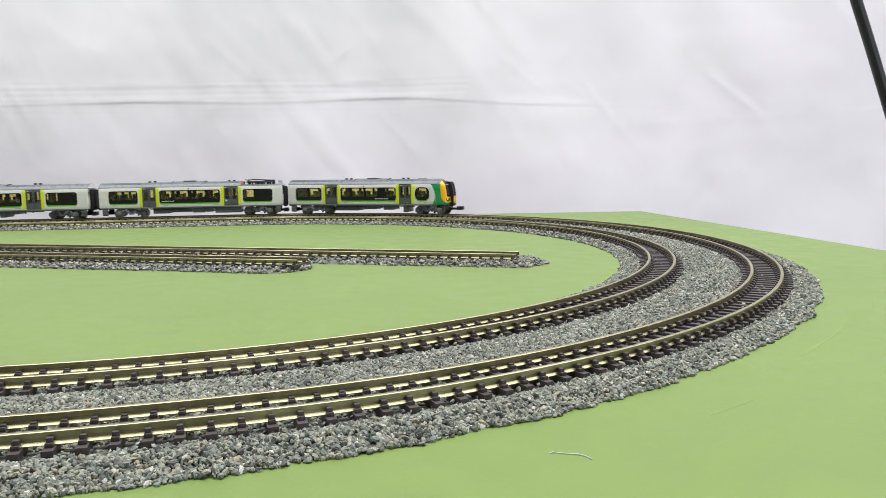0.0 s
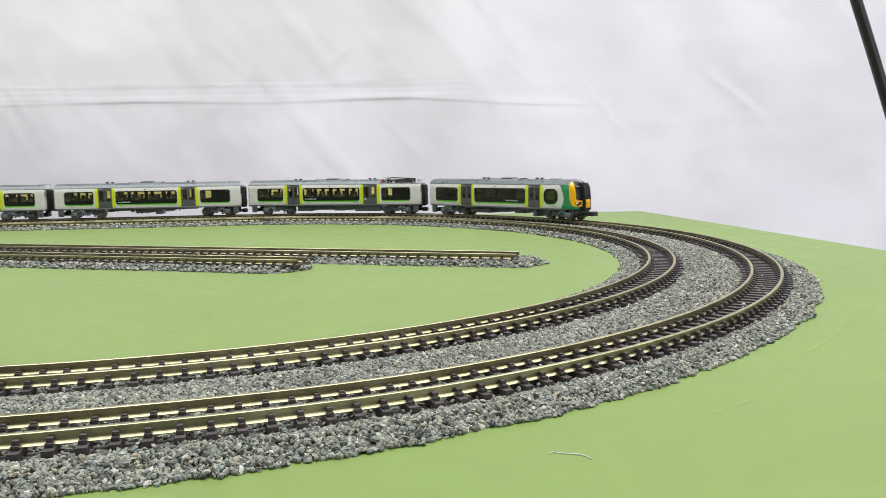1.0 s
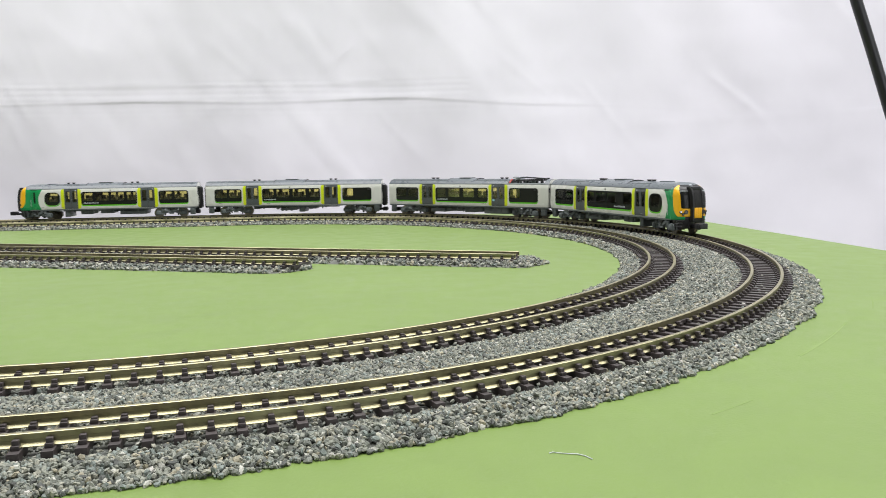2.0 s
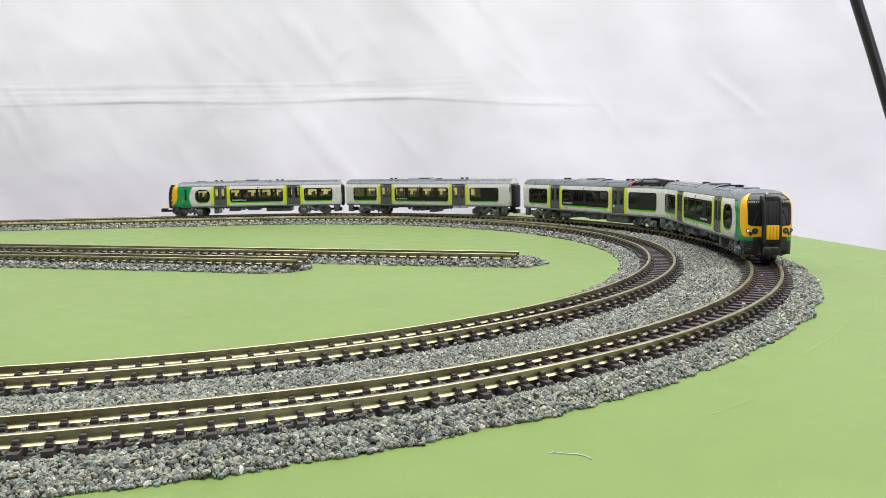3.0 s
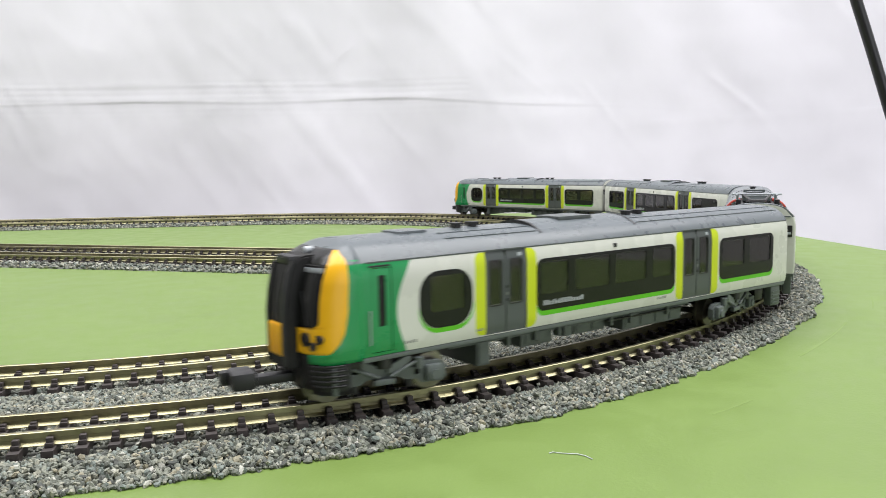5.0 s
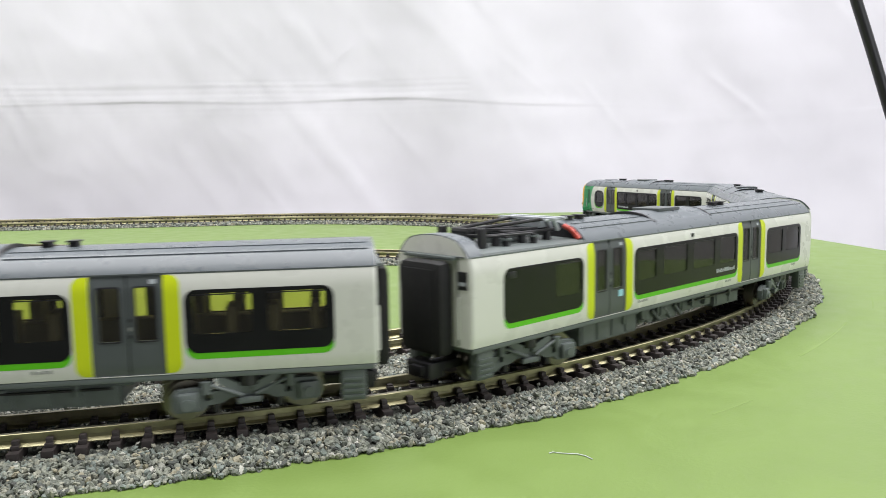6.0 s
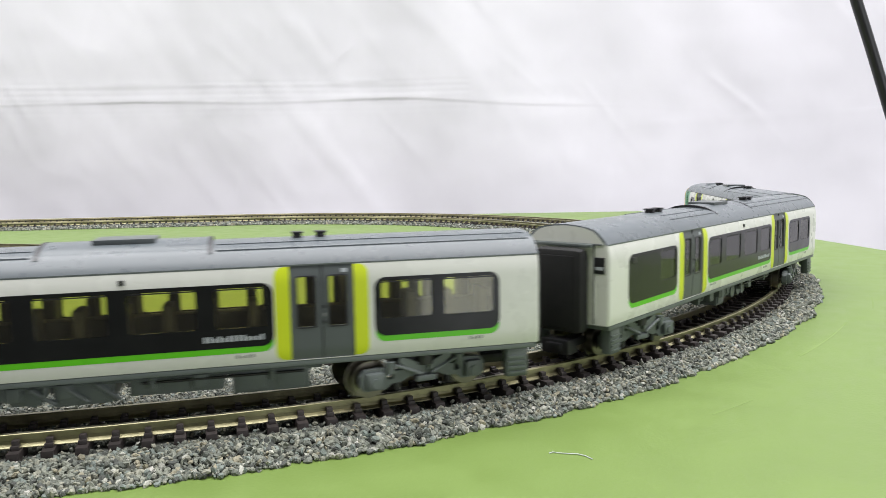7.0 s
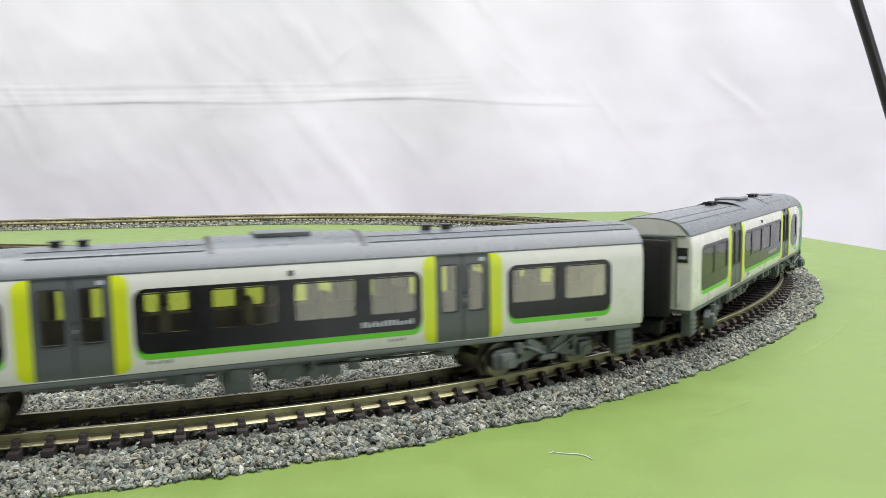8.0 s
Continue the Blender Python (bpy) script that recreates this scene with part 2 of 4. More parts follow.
def build_cloth():
    """A white sheet hung behind the board, with a pressed fold line, slack waves and slanting creases."""
    bm = bmesh.new()
    xs = np.concatenate([np.linspace(-900, -430, 40), np.linspace(-426, 610, 330), np.linspace(620, 1150, 40)])
    zs = np.concatenate([np.linspace(-500, -64, 30), np.linspace(-60, 88, 46), np.linspace(90, 128, 36), np.linspace(131, 330, 62), np.linspace(340, 800, 30)])
    # sharp slanting creases, each a short soft-edged ridge
    X, Z = np.meshgrid(xs, zs)
    crease = np.zeros_like(X)
    rng = np.random.default_rng(11)
    for _ in range(60):
        cx, cz = rng.uniform(-400, 560), rng.uniform(-30, 320)
        t = radians(rng.uniform(-68, -35) if rng.random() < 0.75 else rng.uniform(40, 88))
        along = (X - cx) * math.cos(t) + (Z - cz) * math.sin(t)
        across = -(X - cx) * math.sin(t) + (Z - cz) * math.cos(t) + 0.0016 * along ** 2 * rng.uniform(-1, 1)
        half, wide = rng.uniform(18, 60), rng.uniform(3.0, 6.0)
        crease += rng.uniform(0.1, 0.4) * np.exp(-(across / wide) ** 2) * np.clip(1 - (along / half) ** 2, 0, 1)
    crease += 0.03 * np.sin(Z * 1.1 + 0.4 * np.sin(X / 40)) * np.clip(1 - np.abs(Z - 120) / 40, 0, 1) * (X < 150)
    rows = []
    for j, z in enumerate(zs):
        row = []
        for i, x in enumerate(xs):
            y = 430 - crease[j, i] - max(0, x - 420) ** 2 / 2400
            p = Vector((x / 150, z / 260, 3.0))
            y += 10 * noise.noise(p) + 2.0 * noise.noise(p * 3.1)
            slant = Vector(((x + 0.8 * z) / 34, (z - 0.8 * x) / 210, 9.0))
            y -= 0.8 * max(0.0, noise.noise(slant) - 0.12) * (1 if x < 250 else 0.4)
            fall = Vector(((x - 0.25 * z) / 55, z / 420, 4.0))
            y -= 2.0 * max(0.0, noise.noise(fall))
            y += 0.1 * noise.noise(Vector((x / 9, z / 14, 2.0))) + 0.3 * noise.noise(Vector((x / 28, z / 24, 6.0)))
            fold = 106 + 2.5 * noise.noise(Vector((x / 130, 0, 0))) - max(0, x - 100) * 0.05
            d = z - fold
            deep = max(0.0, min(1.0, (400 - x) / 250)) * max(0.0, 0.45 + 0.9 * noise.noise(Vector((x / 120, 5, 0))))
            y -= deep * (0.75 * math.exp(-(d / 6.0) ** 2) if d > 0 else 0.75 * math.exp(-(d / 1.0) ** 2))
            y -= deep * 0.22 * math.exp(-((d - 17) / 2.5) ** 2) * (1 if x < 60 else 0)
            seam = 80 + (x - 380) * 0.05
            if x > 300:
                y -= 0.16 * math.exp(-((z - seam) / 1.5) ** 2)
            row.append(bm.verts.new((x, y, z)))
        rows.append(row)
    for r, q in zip(rows, rows[1:]):
        for i in range(len(xs) - 1):
            bm.faces.new((r[i], r[i + 1], q[i + 1], q[i]))
    cloth = part("backdrop_sheet", bm, CLOTH, smooth=True)
    md = cloth.modifiers.new("thickness", "SOLIDIFY")
    md.thickness = 0.0006
    tagged(cloth, "creased white cotton sheet hung behind the baseboard", "backdrop sheet", kind="structure")


build_room()
build_board()
build_cloth()


# ---- the track ----
RAIL_PROFILE = [(-0.94, -2.0), (0.94, -2.0), (0.94, -1.86), (0.74, -1.70), (0.36, -1.50), (0.36, -1.04), (0.47, -0.96), (0.47, -0.09), (0.36, 0), (-0.36, 0), (-0.47, -0.09), (-0.47, -0.96), (-0.36, -1.04), (-0.36, -1.50), (-0.74, -1.70), (-0.94, -1.86)]


def sleeper_bm():
    """One sleeper with its two pairs of rail chairs; x runs across the track."""
    bm = box(-7.9, 7.9, -0.85, 0.85, -3.9, -2.02, 0.14)
    for s in (-1, 1):
        for d in (-1, 1):
            x = s * GAUGE / 2 + d * 1.02
            box(x - 0.50, x + 0.50, -0.50, 0.50, -2.1, -0.66 if d == s else -1.05, 0.18, bm=bm)
            x += d * 0.55
            box(x - 0.40, x + 0.40, -0.60, 0.60, -2.1, -1.35, 0.16, bm=bm)
    return bm


SLEEPER_MESH = mesh_of(sleeper_bm(), "sleeper", SLEEPER)


def build_circle(radius, count, label):
    track = thing("railway_track", label, "railway track", "circles of track")
    for s in (-1, 1):
        path = [(on_circle(radius + s * GAUGE / 2, a, ZR), across(radius, a)) for a in np.linspace(0, 360, 361)[:-1]]
        part("rail", sweep(RAIL_PROFILE, path, closed=True), RAIL, track, smooth=False)
    for a in (2, 47, 92, 137, 182, 227, 272, 317):
        for s in (-1, 1):
            j = part("rail_joiner", box(-1.15, 1.15, -3.2, 3.2, -2.02, -1.1, 0.2), SLEEPER, track, "dark rail joiner")
            j.matrix_basis = Matrix.Translation(on_circle(radius + s * (GAUGE / 2 + 0.15), a, ZR) * MM) @ pose(0, 0, 0, 0, 0, a - 90)
    rest = bmesh.new()
    step = 360 / count
    places = [along(x) for x in np.arange(-4, 267, step)]
    places += [along(x) for x in np.arange(-74, -4, step)] + list(np.arange(246, 299, step * 0.55))
    for i, a in enumerate(places):
        f = across(radius, a)
        m = Matrix.Translation(on_circle(radius, a, ZR) * MM) @ pose(0, 0, 0, 0, 0, math.degrees(math.atan2(f.y, f.x)) + random.uniform(-0.3, 0.3))
        if i < 290:
            o = new("sleeper", SLEEPER_MESH)
            o.parent, o.matrix_basis = track, m
        else:
            rest.from_mesh(SLEEPER_MESH)
            rest.verts.ensure_lookup_table()
            for v in rest.verts[-len(SLEEPER_MESH.vertices):]:
                v.co = m @ v.co
    if rest.verts:
        bmesh.ops.scale(rest, vec=(1000, 1000, 1000), verts=rest.verts)
        tagged(part("sleeper_rest", rest, SLEEPER, track), kind="stuff")


def build_siding(p, q, label):
    """A straight piece of track from p to q."""
    p, q = Vector((*p, 0)), Vector((*q, 0))
    f = (q - p).normalized()
    side = Vector((-f.y, f.x, 0))
    track = thing("siding_track", label, "railway track", "straight sidings")
    for s in (-1, 1):
        o = side * s * GAUGE / 2 + Vector((0, 0, ZR))
        part("rail", sweep(RAIL_PROFILE, [(p + o, side), (q + o, side)]), RAIL, track)
    n = int((q - p).length / 4.5)
    for i in range(n + 1):
        c = p + f * (1.0 + 4.5 * i)
        o = new("sleeper", SLEEPER_MESH)
        o.parent = track
        o.matrix_basis = Matrix.Translation((c + Vector((0, 0, ZR))) * MM) @ pose(0, 0, 0, 0, 0, math.degrees(math.atan2(side.y, side.x)))


SID_A = ((151, -31.5), (-178, 55.5))
SID_B = ((63, -40), (-172, 21.5))

build_circle(RO, 350, "outer circle of nickel silver rail on dark sleepers")
build_circle(RI, 300, "inner circle of nickel silver rail on dark sleepers")
build_siding(*SID_A, "longer straight siding ending on loose stone chips")
build_siding(*SID_B, "shorter straight siding beside the longer one")


# ---- ballast: a low bed and loose chips on it ----
def bed_height(r, a):
    """Height of the ring's ballast bed at a radius, mm; 0 outside it."""
    wob = 2.0 * noise.noise(Vector((a / 3.0, 1, 0))) + 1.0 * noise.noise(Vector((a / 0.8, 7, 0)))
    inn, out = 196.2 + wob * 0.7, 263.4 + wob + 1.3 * math.exp(-((a - 27) / 13.0) ** 2)
    d = min(r - inn, out - r)
    return max(0.0, min(1.25 + 0.7 * min(1.0, max(0.0, min(abs(r - RO), abs(r - RI)) - 8.5) / 4), d * 0.34)) if d > 0 else 0.0


def siding_height(x, y):
    h = 0.0
    for (p, q), end in ((SID_A, 13), (SID_B, 4)):
        p, q = Vector(p), Vector(q)
        f = (q - p).normalized()
        d = Vector((x, y)) - p
        s, c = abs(d.x * f.y - d.y * f.x), d.dot(f)
        wob = 1.2 * noise.noise(Vector((c / 9.0, 3, p.x)))
        e = min(14.5 + wob - s, c + end + wob - s * 0.5, (q - p).length - c)
        h = max(h, min(1.5, e * 0.34))
    return h


def build_bed():
    bm = bmesh.new()
    rr = np.linspace(192, 268, 39)
    grid = []
    for a in np.arange(0, 360, 1.0):
        grid.append([bm.verts.new((*on_circle(r, a).xy, bed_height(r, a) - 0.25)) for r in rr])
    for i in range(360):
        for k in range(len(rr) - 1):
            g, h = grid[i], grid[(i + 1) % 360]
            bm.faces.new((g[k], g[k + 1], h[k + 1], h[k]))
    tagged(part("ballast_bed", bm, BED, smooth=True), "packed grey stone bed under the curved track", "ballast", kind="stuff")
    bm = bmesh.new()
    f = (Vector(SID_A[1]) - Vector(SID_A[0])).normalized()
    sd = Vector((-f.y, f.x))
    o = Vector(SID_A[0]) - f * 20
    grid = []
    for i in range(150):
        grid.append([])
        for k in range(30):
            p = o + f * i * 3.4 + sd * (k - 10) * 2.6
            grid[-1].append(bm.verts.new((p.x, p.y, siding_height(p.x, p.y) - 0.25)))
    for i in range(149):
        for k in range(29):
            bm.faces.new((grid[i][k], grid[i + 1][k], grid[i + 1][k + 1], grid[i][k + 1]))
    tagged(part("ballast_bed", bm, BED, smooth=True), "packed grey stone bed under the sidings", "ballast", kind="stuff")


ICO = None


def chips(name, places, label):
    """Angular stone chips at (x, y, z, size): one mesh of many small rough solids."""
    global ICO
    if ICO is None:
        b = bmesh.new()
        bmesh.ops.create_icosphere(b, subdivisions=1, radius=0.5)
        ICO = (np.array([v.co[:] for v in b.verts]), np.array([[v.index for v in f.verts] for f in b.faces]))
        b.free()
    base, tri = ICO
    n, k = len(places), len(base)
    rng = np.random.default_rng(len(places))
    P = np.array(places)
    v = base[None] * (1 + rng.uniform(-0.26, 0.2, (n, k, 1)))
    v = v * (P[:, 3, None] * (np.array([1.3, 1.0, 0.68]) * rng.uniform(0.75, 1.25, (n, 3))))[:, None, :]
    qn = rng.normal(size=(n, 4))
    qn /= np.linalg.norm(qn, axis=1)[:, None]
    w, x, y, z = qn.T
    R = np.stack([1 - 2 * (y * y + z * z), 2 * (x * y - z * w), 2 * (x * z + y * w), 2 * (x * y + z * w), 1 - 2 * (x * x + z * z), 2 * (y * z - x * w), 2 * (x * z - y * w), 2 * (y * z + x * w), 1 - 2 * (x * x + y * y)], 1).reshape(n, 3, 3)
    v = np.einsum("nij,nkj->nki", R, v) + P[:, None, :3]
    v = v.reshape(-1, 3) * MM
    f = (tri[None] + (np.arange(n) * k)[:, None, None]).reshape(-1, 3)
    me = bpy.data.meshes.new(name)
    me.vertices.add(len(v))
    me.vertices.foreach_set("co", v.astype(np.float32).ravel())
    me.loops.add(f.size)
    me.loops.foreach_set("vertex_index", f.astype(np.int32).ravel())
    me.polygons.add(len(f))
    me.polygons.foreach_set("loop_start", np.arange(0, f.size, 3, dtype=np.int32))
    me.update(calc_edges=True)
    me.validate()
    me.polygons.foreach_set("use_smooth", np.zeros(len(f), dtype=bool))
    me.materials.append(STONE)
    return tagged(new(name, me), label, "ballast", kind="stuff")


def clear_of_rails(d):
    """Whether a chip at the distance d from the track's middle lies clear of the rails."""
    return abs(abs(d) - GAUGE / 2) > 1.15


def build_chips():
    rnd = random.Random(5)
    near, far = [], []
    for a0, a1, count, size, out in ((2, 50, 66000, 1.0, near), (50, 100, 36000, 1.12, near), (100, 187, 17000, 1.6, far), (187, 232, 13000, 1.7, far), (232, 362, 6000, 2.6, far)):
        for _ in range(count):
            a = rnd.uniform(a0, a1)
            r = math.sqrt(rnd.uniform(195.0 ** 2, 266.0 ** 2))
            h = bed_height(r, a)
            if h <= 0.0:
                continue
            dd = min((r - RO, r - RI), key=abs)
            if not clear_of_rails(dd):
                continue
            s = size * rnd.uniform(0.55, 1.25)
            low = 0.35 if abs(dd) < 8.0 else 0.0
            if low and rnd.random() < (0.1 if abs(dd) < 3.6 else 0.35):
                continue
            out.append((*on_circle(r, a).xy, max(s * 0.28, h - low + rnd.uniform(-0.15, 0.35) + (rnd.uniform(0.3, 1.0) if low and rnd.random() < 0.22 * (0.3 + max(0, noise.noise(Vector((a / 6, r / 12, 0))))) else 0)), s * (0.85 if low else 1)))
    chips("ballast_chips", near, "loose grey granite chips packed between the curved tracks")
    chips("ballast_chips", far, "loose grey granite chips along the far curve")
    out = []
    f = (Vector(SID_A[1]) - Vector(SID_A[0])).normalized()
    sd = Vector((-f.y, f.x))
    for _ in range(22000):
        p = Vector(SID_A[0]) + f * rnd.uniform(-18, 330) + sd * rnd.uniform(-20, 55)
        h = siding_height(p.x, p.y)
        if h <= 0:
            continue
        d = []
        for a, b in (SID_A, SID_B):
            q = p - Vector(a)
            if q.dot(f) > 0:
                d.append(q.dot(sd))
        dd = min(d, key=abs) if d else 99
        if not clear_of_rails(dd):
            continue
        s = 1.5 * rnd.uniform(0.6, 1.25)
        low = 0.35 if abs(dd) < 8.0 else 0.0
        if low and rnd.random() < 0.5:
            continue
        out.append((p.x, p.y, max(s * 0.28, h - low + rnd.uniform(-0.1, 0.35)), s))
    chips("ballast_chips", out, "loose grey granite chips round the sidings")


build_bed()
build_chips()


# ---- the train: x forward, y to the left, z up from the rail top, mm ----
HALF, REAR = 65.2, -69.0      # a body's front and rear end
HW = 9.3                     # half of its width
SILL, CANT = 7.6, 22.5       # bottom and top of the white sides
BOGIE = 48.0                 # from the middle to a bogie's middle
ROOF_HALF = [(8.75, 22.5), (8.25, 23.3), (7.2, 24.4), (6.1, 25.15), (4.6, 25.6), (2.4, 25.92), (0, 26.05)]


def roof_profile(drop=0.0):
    right = [(y, z - drop) for y, z in ROOF_HALF]
    return right + [(-y, z) for y, z in right[-2::-1]]


def loft_x(profile, xs):
    """A solid with the profile (y, z) from x to x, closed below."""
    bm = bmesh.new()
    rings = [[bm.verts.new((x, y, z)) for y, z in profile] for x in xs]
    n = len(profile)
    for a, b in zip(rings, rings[1:]):
        for k in range(n):
            bm.faces.new((a[k], a[(k + 1) % n], b[(k + 1) % n], b[k]))
    bm.faces.new(rings[0])
    bm.faces.new(rings[-1])
    bmesh.ops.recalc_face_normals(bm, faces=bm.faces)
    return bm


def u_strip(x0, x1, z0, top, r, w):
    """The outline of a strip that runs along the bottom of a band and up round its two lower corners."""
    outer = [p for p in rounded(x0, x1, z0, top, r, (1, 1, 0, 0))]
    inner = [p for p in rounded(x0 + 0.12, x1 - 0.12, z0 + w, top, r * 0.9, (1, 1, 0, 0))]
    return [outer[-1]] + outer[:-1] + inner[:-1][::-1] + [inner[-1]]


def window_band(car, side, x0, x1, z0, z1, panes, r=1.7, stripe=True):
    """A rounded black window band with its own panes and the green stripe under it."""
    holes = [rounded(a, b, c, d, 0.5, n=3) for a, b, c, d in panes]
    w = part("window", plate(rounded(x0, x1, z0, z1, r), holes, HW + 0.03, 0.45, side), PANEL, car, "gloss black window band with rounded corners")
    for a, b, c, d in panes:
        p = part("pane", plate(rounded(a - 0.15, b + 0.15, c - 0.15, d + 0.15), [], HW - 0.12, 0.12, side), GLASS, w)
        p.visible_shadow = False
        # thin opening light bar near the top of each pane
        part("window_bar", plate(rounded(a, b, d - 0.28, d - 0.1), [], HW - 0.02, 0.1, side), BLACK, w)
    if stripe:
        part("stripe", plate(u_strip(x0 + 0.05, x1 - 0.05, z0 - 0.9, z0 + 0.9, 1.6, 0.95), [], HW + 0.015, 0.1, side), STRIPE, car, "bright green stripe")


def door_pair(car, side, x0, x1, sticker=False):
    """Two grey sliding leaves with tall panes, set back a little, and lime surrounds."""
    mid = (x0 + x1) / 2
    for a, b in ((x0, mid - 0.12), (mid + 0.12, x1)):
        w = b - a
        hole = (a + w * 0.24, b - w * 0.2, 12.8, 20.6) if a < mid - 1 and b < mid else (a + w * 0.2, b - w * 0.24, 12.8, 20.6)
        d = part("door", plate(rounded(a, b, SILL + 0.1, CANT - 0.1), [rounded(*hole, 0.35, n=3)], HW - 0.22, 0.5, side), GREY, car, "grey sliding door leaf")
        p = part("door_pane", plate(rounded(hole[0] - 0.1, hole[1] + 0.1, hole[2] - 0.1, hole[3] + 0.1), [], HW - 0.38, 0.12, side), GLASS, d)
        p.visible_shadow = False
        part("door_rim", plate(rounded(hole[0] - 0.22, hole[1] + 0.22, hole[2] - 0.22, hole[3] + 0.22, 0.4, n=3), [rounded(*hole, 0.35, n=3)], HW - 0.14, 0.12, side), BLACK, d)
    for k, z in enumerate((15.6, 14.3, 13.2)):
        part("door_button", box(mid - 0.5, mid - 0.1, side * (HW - 0.3), side * (HW - 0.1), z, z + 0.55, 0.08), BLACK if k != 1 else DIM, car)
    part("door_mark", plate(rounded(x0 + 1.0, x0 + 1.9, 21.1, 21.7), [], HW - 0.16, 0.1, side), BAR, car, "small pale mark above the door")
    if sticker:
        part("sticker", plate(rounded(x0 + 0.8, x0 + 2.4, 11.0, 12.3), [], HW - 0.16, 0.1, side), BLUE, car, "pale blue sticker")
    part("door_seam", box(mid - 0.13, mid + 0.13, side * (HW - 0.75), side * (HW - 0.45), SILL, CANT - 0.1), BLACK, car)
    for a, b, corners in ((x1, x1 + 2.3, (0, 1, 1, 0)), (x0 - 2.3, x0, (1, 0, 0, 1))):
        part("lime_strip", plate(rounded(a, b, SILL + 0.25, CANT - 0.2, 1.4, corners), [], HW + 0.02, 0.1, side), LIME, car, "lime yellow door surround")


def bogie(car, x, label=""):
    b = new("bogie")
    b.parent = car
    b.location = (x * MM, 0, 0)
    for s in (-1, 1):
        # cranked beam with a box over each axle, as one moulding
        half = [(0.0, 3.3), (2.6, 3.3), (4.0, 2.6), (5.8, 2.5), (6.8, 1.7), (10.5, 1.7), (11.1, 2.4), (11.1, 4.2), (10.3, 5.1), (7.4, 5.3), (5.2, 4.5), (3.8, 4.5), (2.9, 5.4), (0.0, 5.4)]
        out = half[:-1] + [half[-1]] + [(-x, z) for x, z in half[::-1][1:-1]]
        part("side_frame", plate(out, [rounded(-6.4, -5.5, 3.2, 4.2, 0.25), rounded(5.5, 6.4, 3.2, 4.2, 0.25)], 7.7, 1.2, s), UNDER, b, "grey moulded bogie side frame")
        for ax in (-8.8, 8.8):
            part("axle_box", box(ax - 1.5, ax + 1.5, s * 7.3, s * 8.7, 2.0, 4.7, 0.4), UNDER, b)
            part("axle_cap", rod((ax, s * 8.6, 3.1), (ax, s * 9.0, 3.1), 0.85, 14), UNDER, b)
            part("axle_spring", rod((ax * 0.7, s * 8.0, 4.4), (ax * 0.7, s * 8.0, 6.2), 0.8, 12), UNDER, b)
        for d in (-1, 1):
            part("bolster_bracket", plate([(d * 0.6, 5.2), (d * 3.6, 6.6), (d * 4.6, 6.6), (d * 4.6, 5.9), (d * 2.2, 4.2), (d * 0.6, 4.2)], [], 8.3, 0.6, s), UNDER, b)
            part("damper", rod((d * 1.0, s * 8.6, 3.7), (d * 5.4, s * 8.4, 5.6), 0.28, 10), UNDER, b)
            part("brake_block", box(d * 4.2, d * 5.2, s * 5.8, s * 7.6, 1.2, 3.2, 0.2), BLACK, b)
        part("air_spring", rod((0, s * 7.7, 5.2), (0, s * 7.7, 6.7), 1.5, 16), BLACK, b)
        part("step_plate", box(-1.8, 1.8, s * 7.6, s * 8.7, 2.4, 3.4, 0.2), UNDER, b)
    part("bolster", box(-2.5, 2.5, -7, 7, 3.2, 6.4, 0.3), BLACK, b)
    for ax in (-8.8, 8.8):
        bm = rod((0, -6.6, 0), (0, 6.6, 0), 0.7, 10)
        for s in (-1, 1):
            rod((0, s * 3.9, 0), (0, s * 5.6, 0), 3.05, 26, bm=bm)
            rod((0, s * 3.5, 0), (0, s * 3.95, 0), 3.6, 26, bm=bm)
            for k in range(4):
                t = k * math.pi / 2
                rod((1.7 * math.cos(t), s * 5.55, 1.7 * math.sin(t)), (1.7 * math.cos(t), s * 5.75, 1.7 * math.sin(t)), 0.45, 8, bm=bm)
        wsets = part("wheelset", bm, STEEL, b, "tarnished metal wheels on one axle")
        wsets.location = (ax * MM, 0, 3.05 * MM)
    return b


def lettering(car, side, x0, x1, z0, z1, n, material, y=HW + 0.06):
    """A line of writing too small to read, as a row of short bars."""
    bm = bmesh.new()
    step = (x1 - x0) / n
    rnd = random.Random(n)
    for i in range(n):
        a = x0 + i * step
        b = plate(rounded(a, a + step * 0.62, z0, z1 if rnd.random() < 0.3 else z0 + (z1 - z0) * 0.7), [], y, 0.06, side)
        me = bpy.data.meshes.new("t")
        b.to_mesh(me)
        b.free()
        bm.from_mesh(me)
        bpy.data.meshes.remove(me)
    part("lettering", bm, material, car)


def seats(car, x0, x1):
    part("cabin_floor", box(x0, x1, -8.2, 8.2, 8.3, 8.8), INNER, car)
    part("cabin_core", box(x0, x1, -1.6, 1.6, 8.8, 14.6, 0.3), INNER, car)
    x = x0 + 3
    k = 0
    while x < x1 - 4:
        if not (20.5 < x < 33 or -39 < x < -27):
            for y in (-5.6, 5.6):
                bm = box(x, x + 3.0, y - 2.2, y + 2.2, 8.9, 11.6, 0.3)
                box(x - 0.6, x + 1.0, y - 2.4, y + 2.4, 9.2, 17.2, 0.4, bm=bm)
                part("seat", bm, SEAT, car)
        x += 6.2
        k += 1


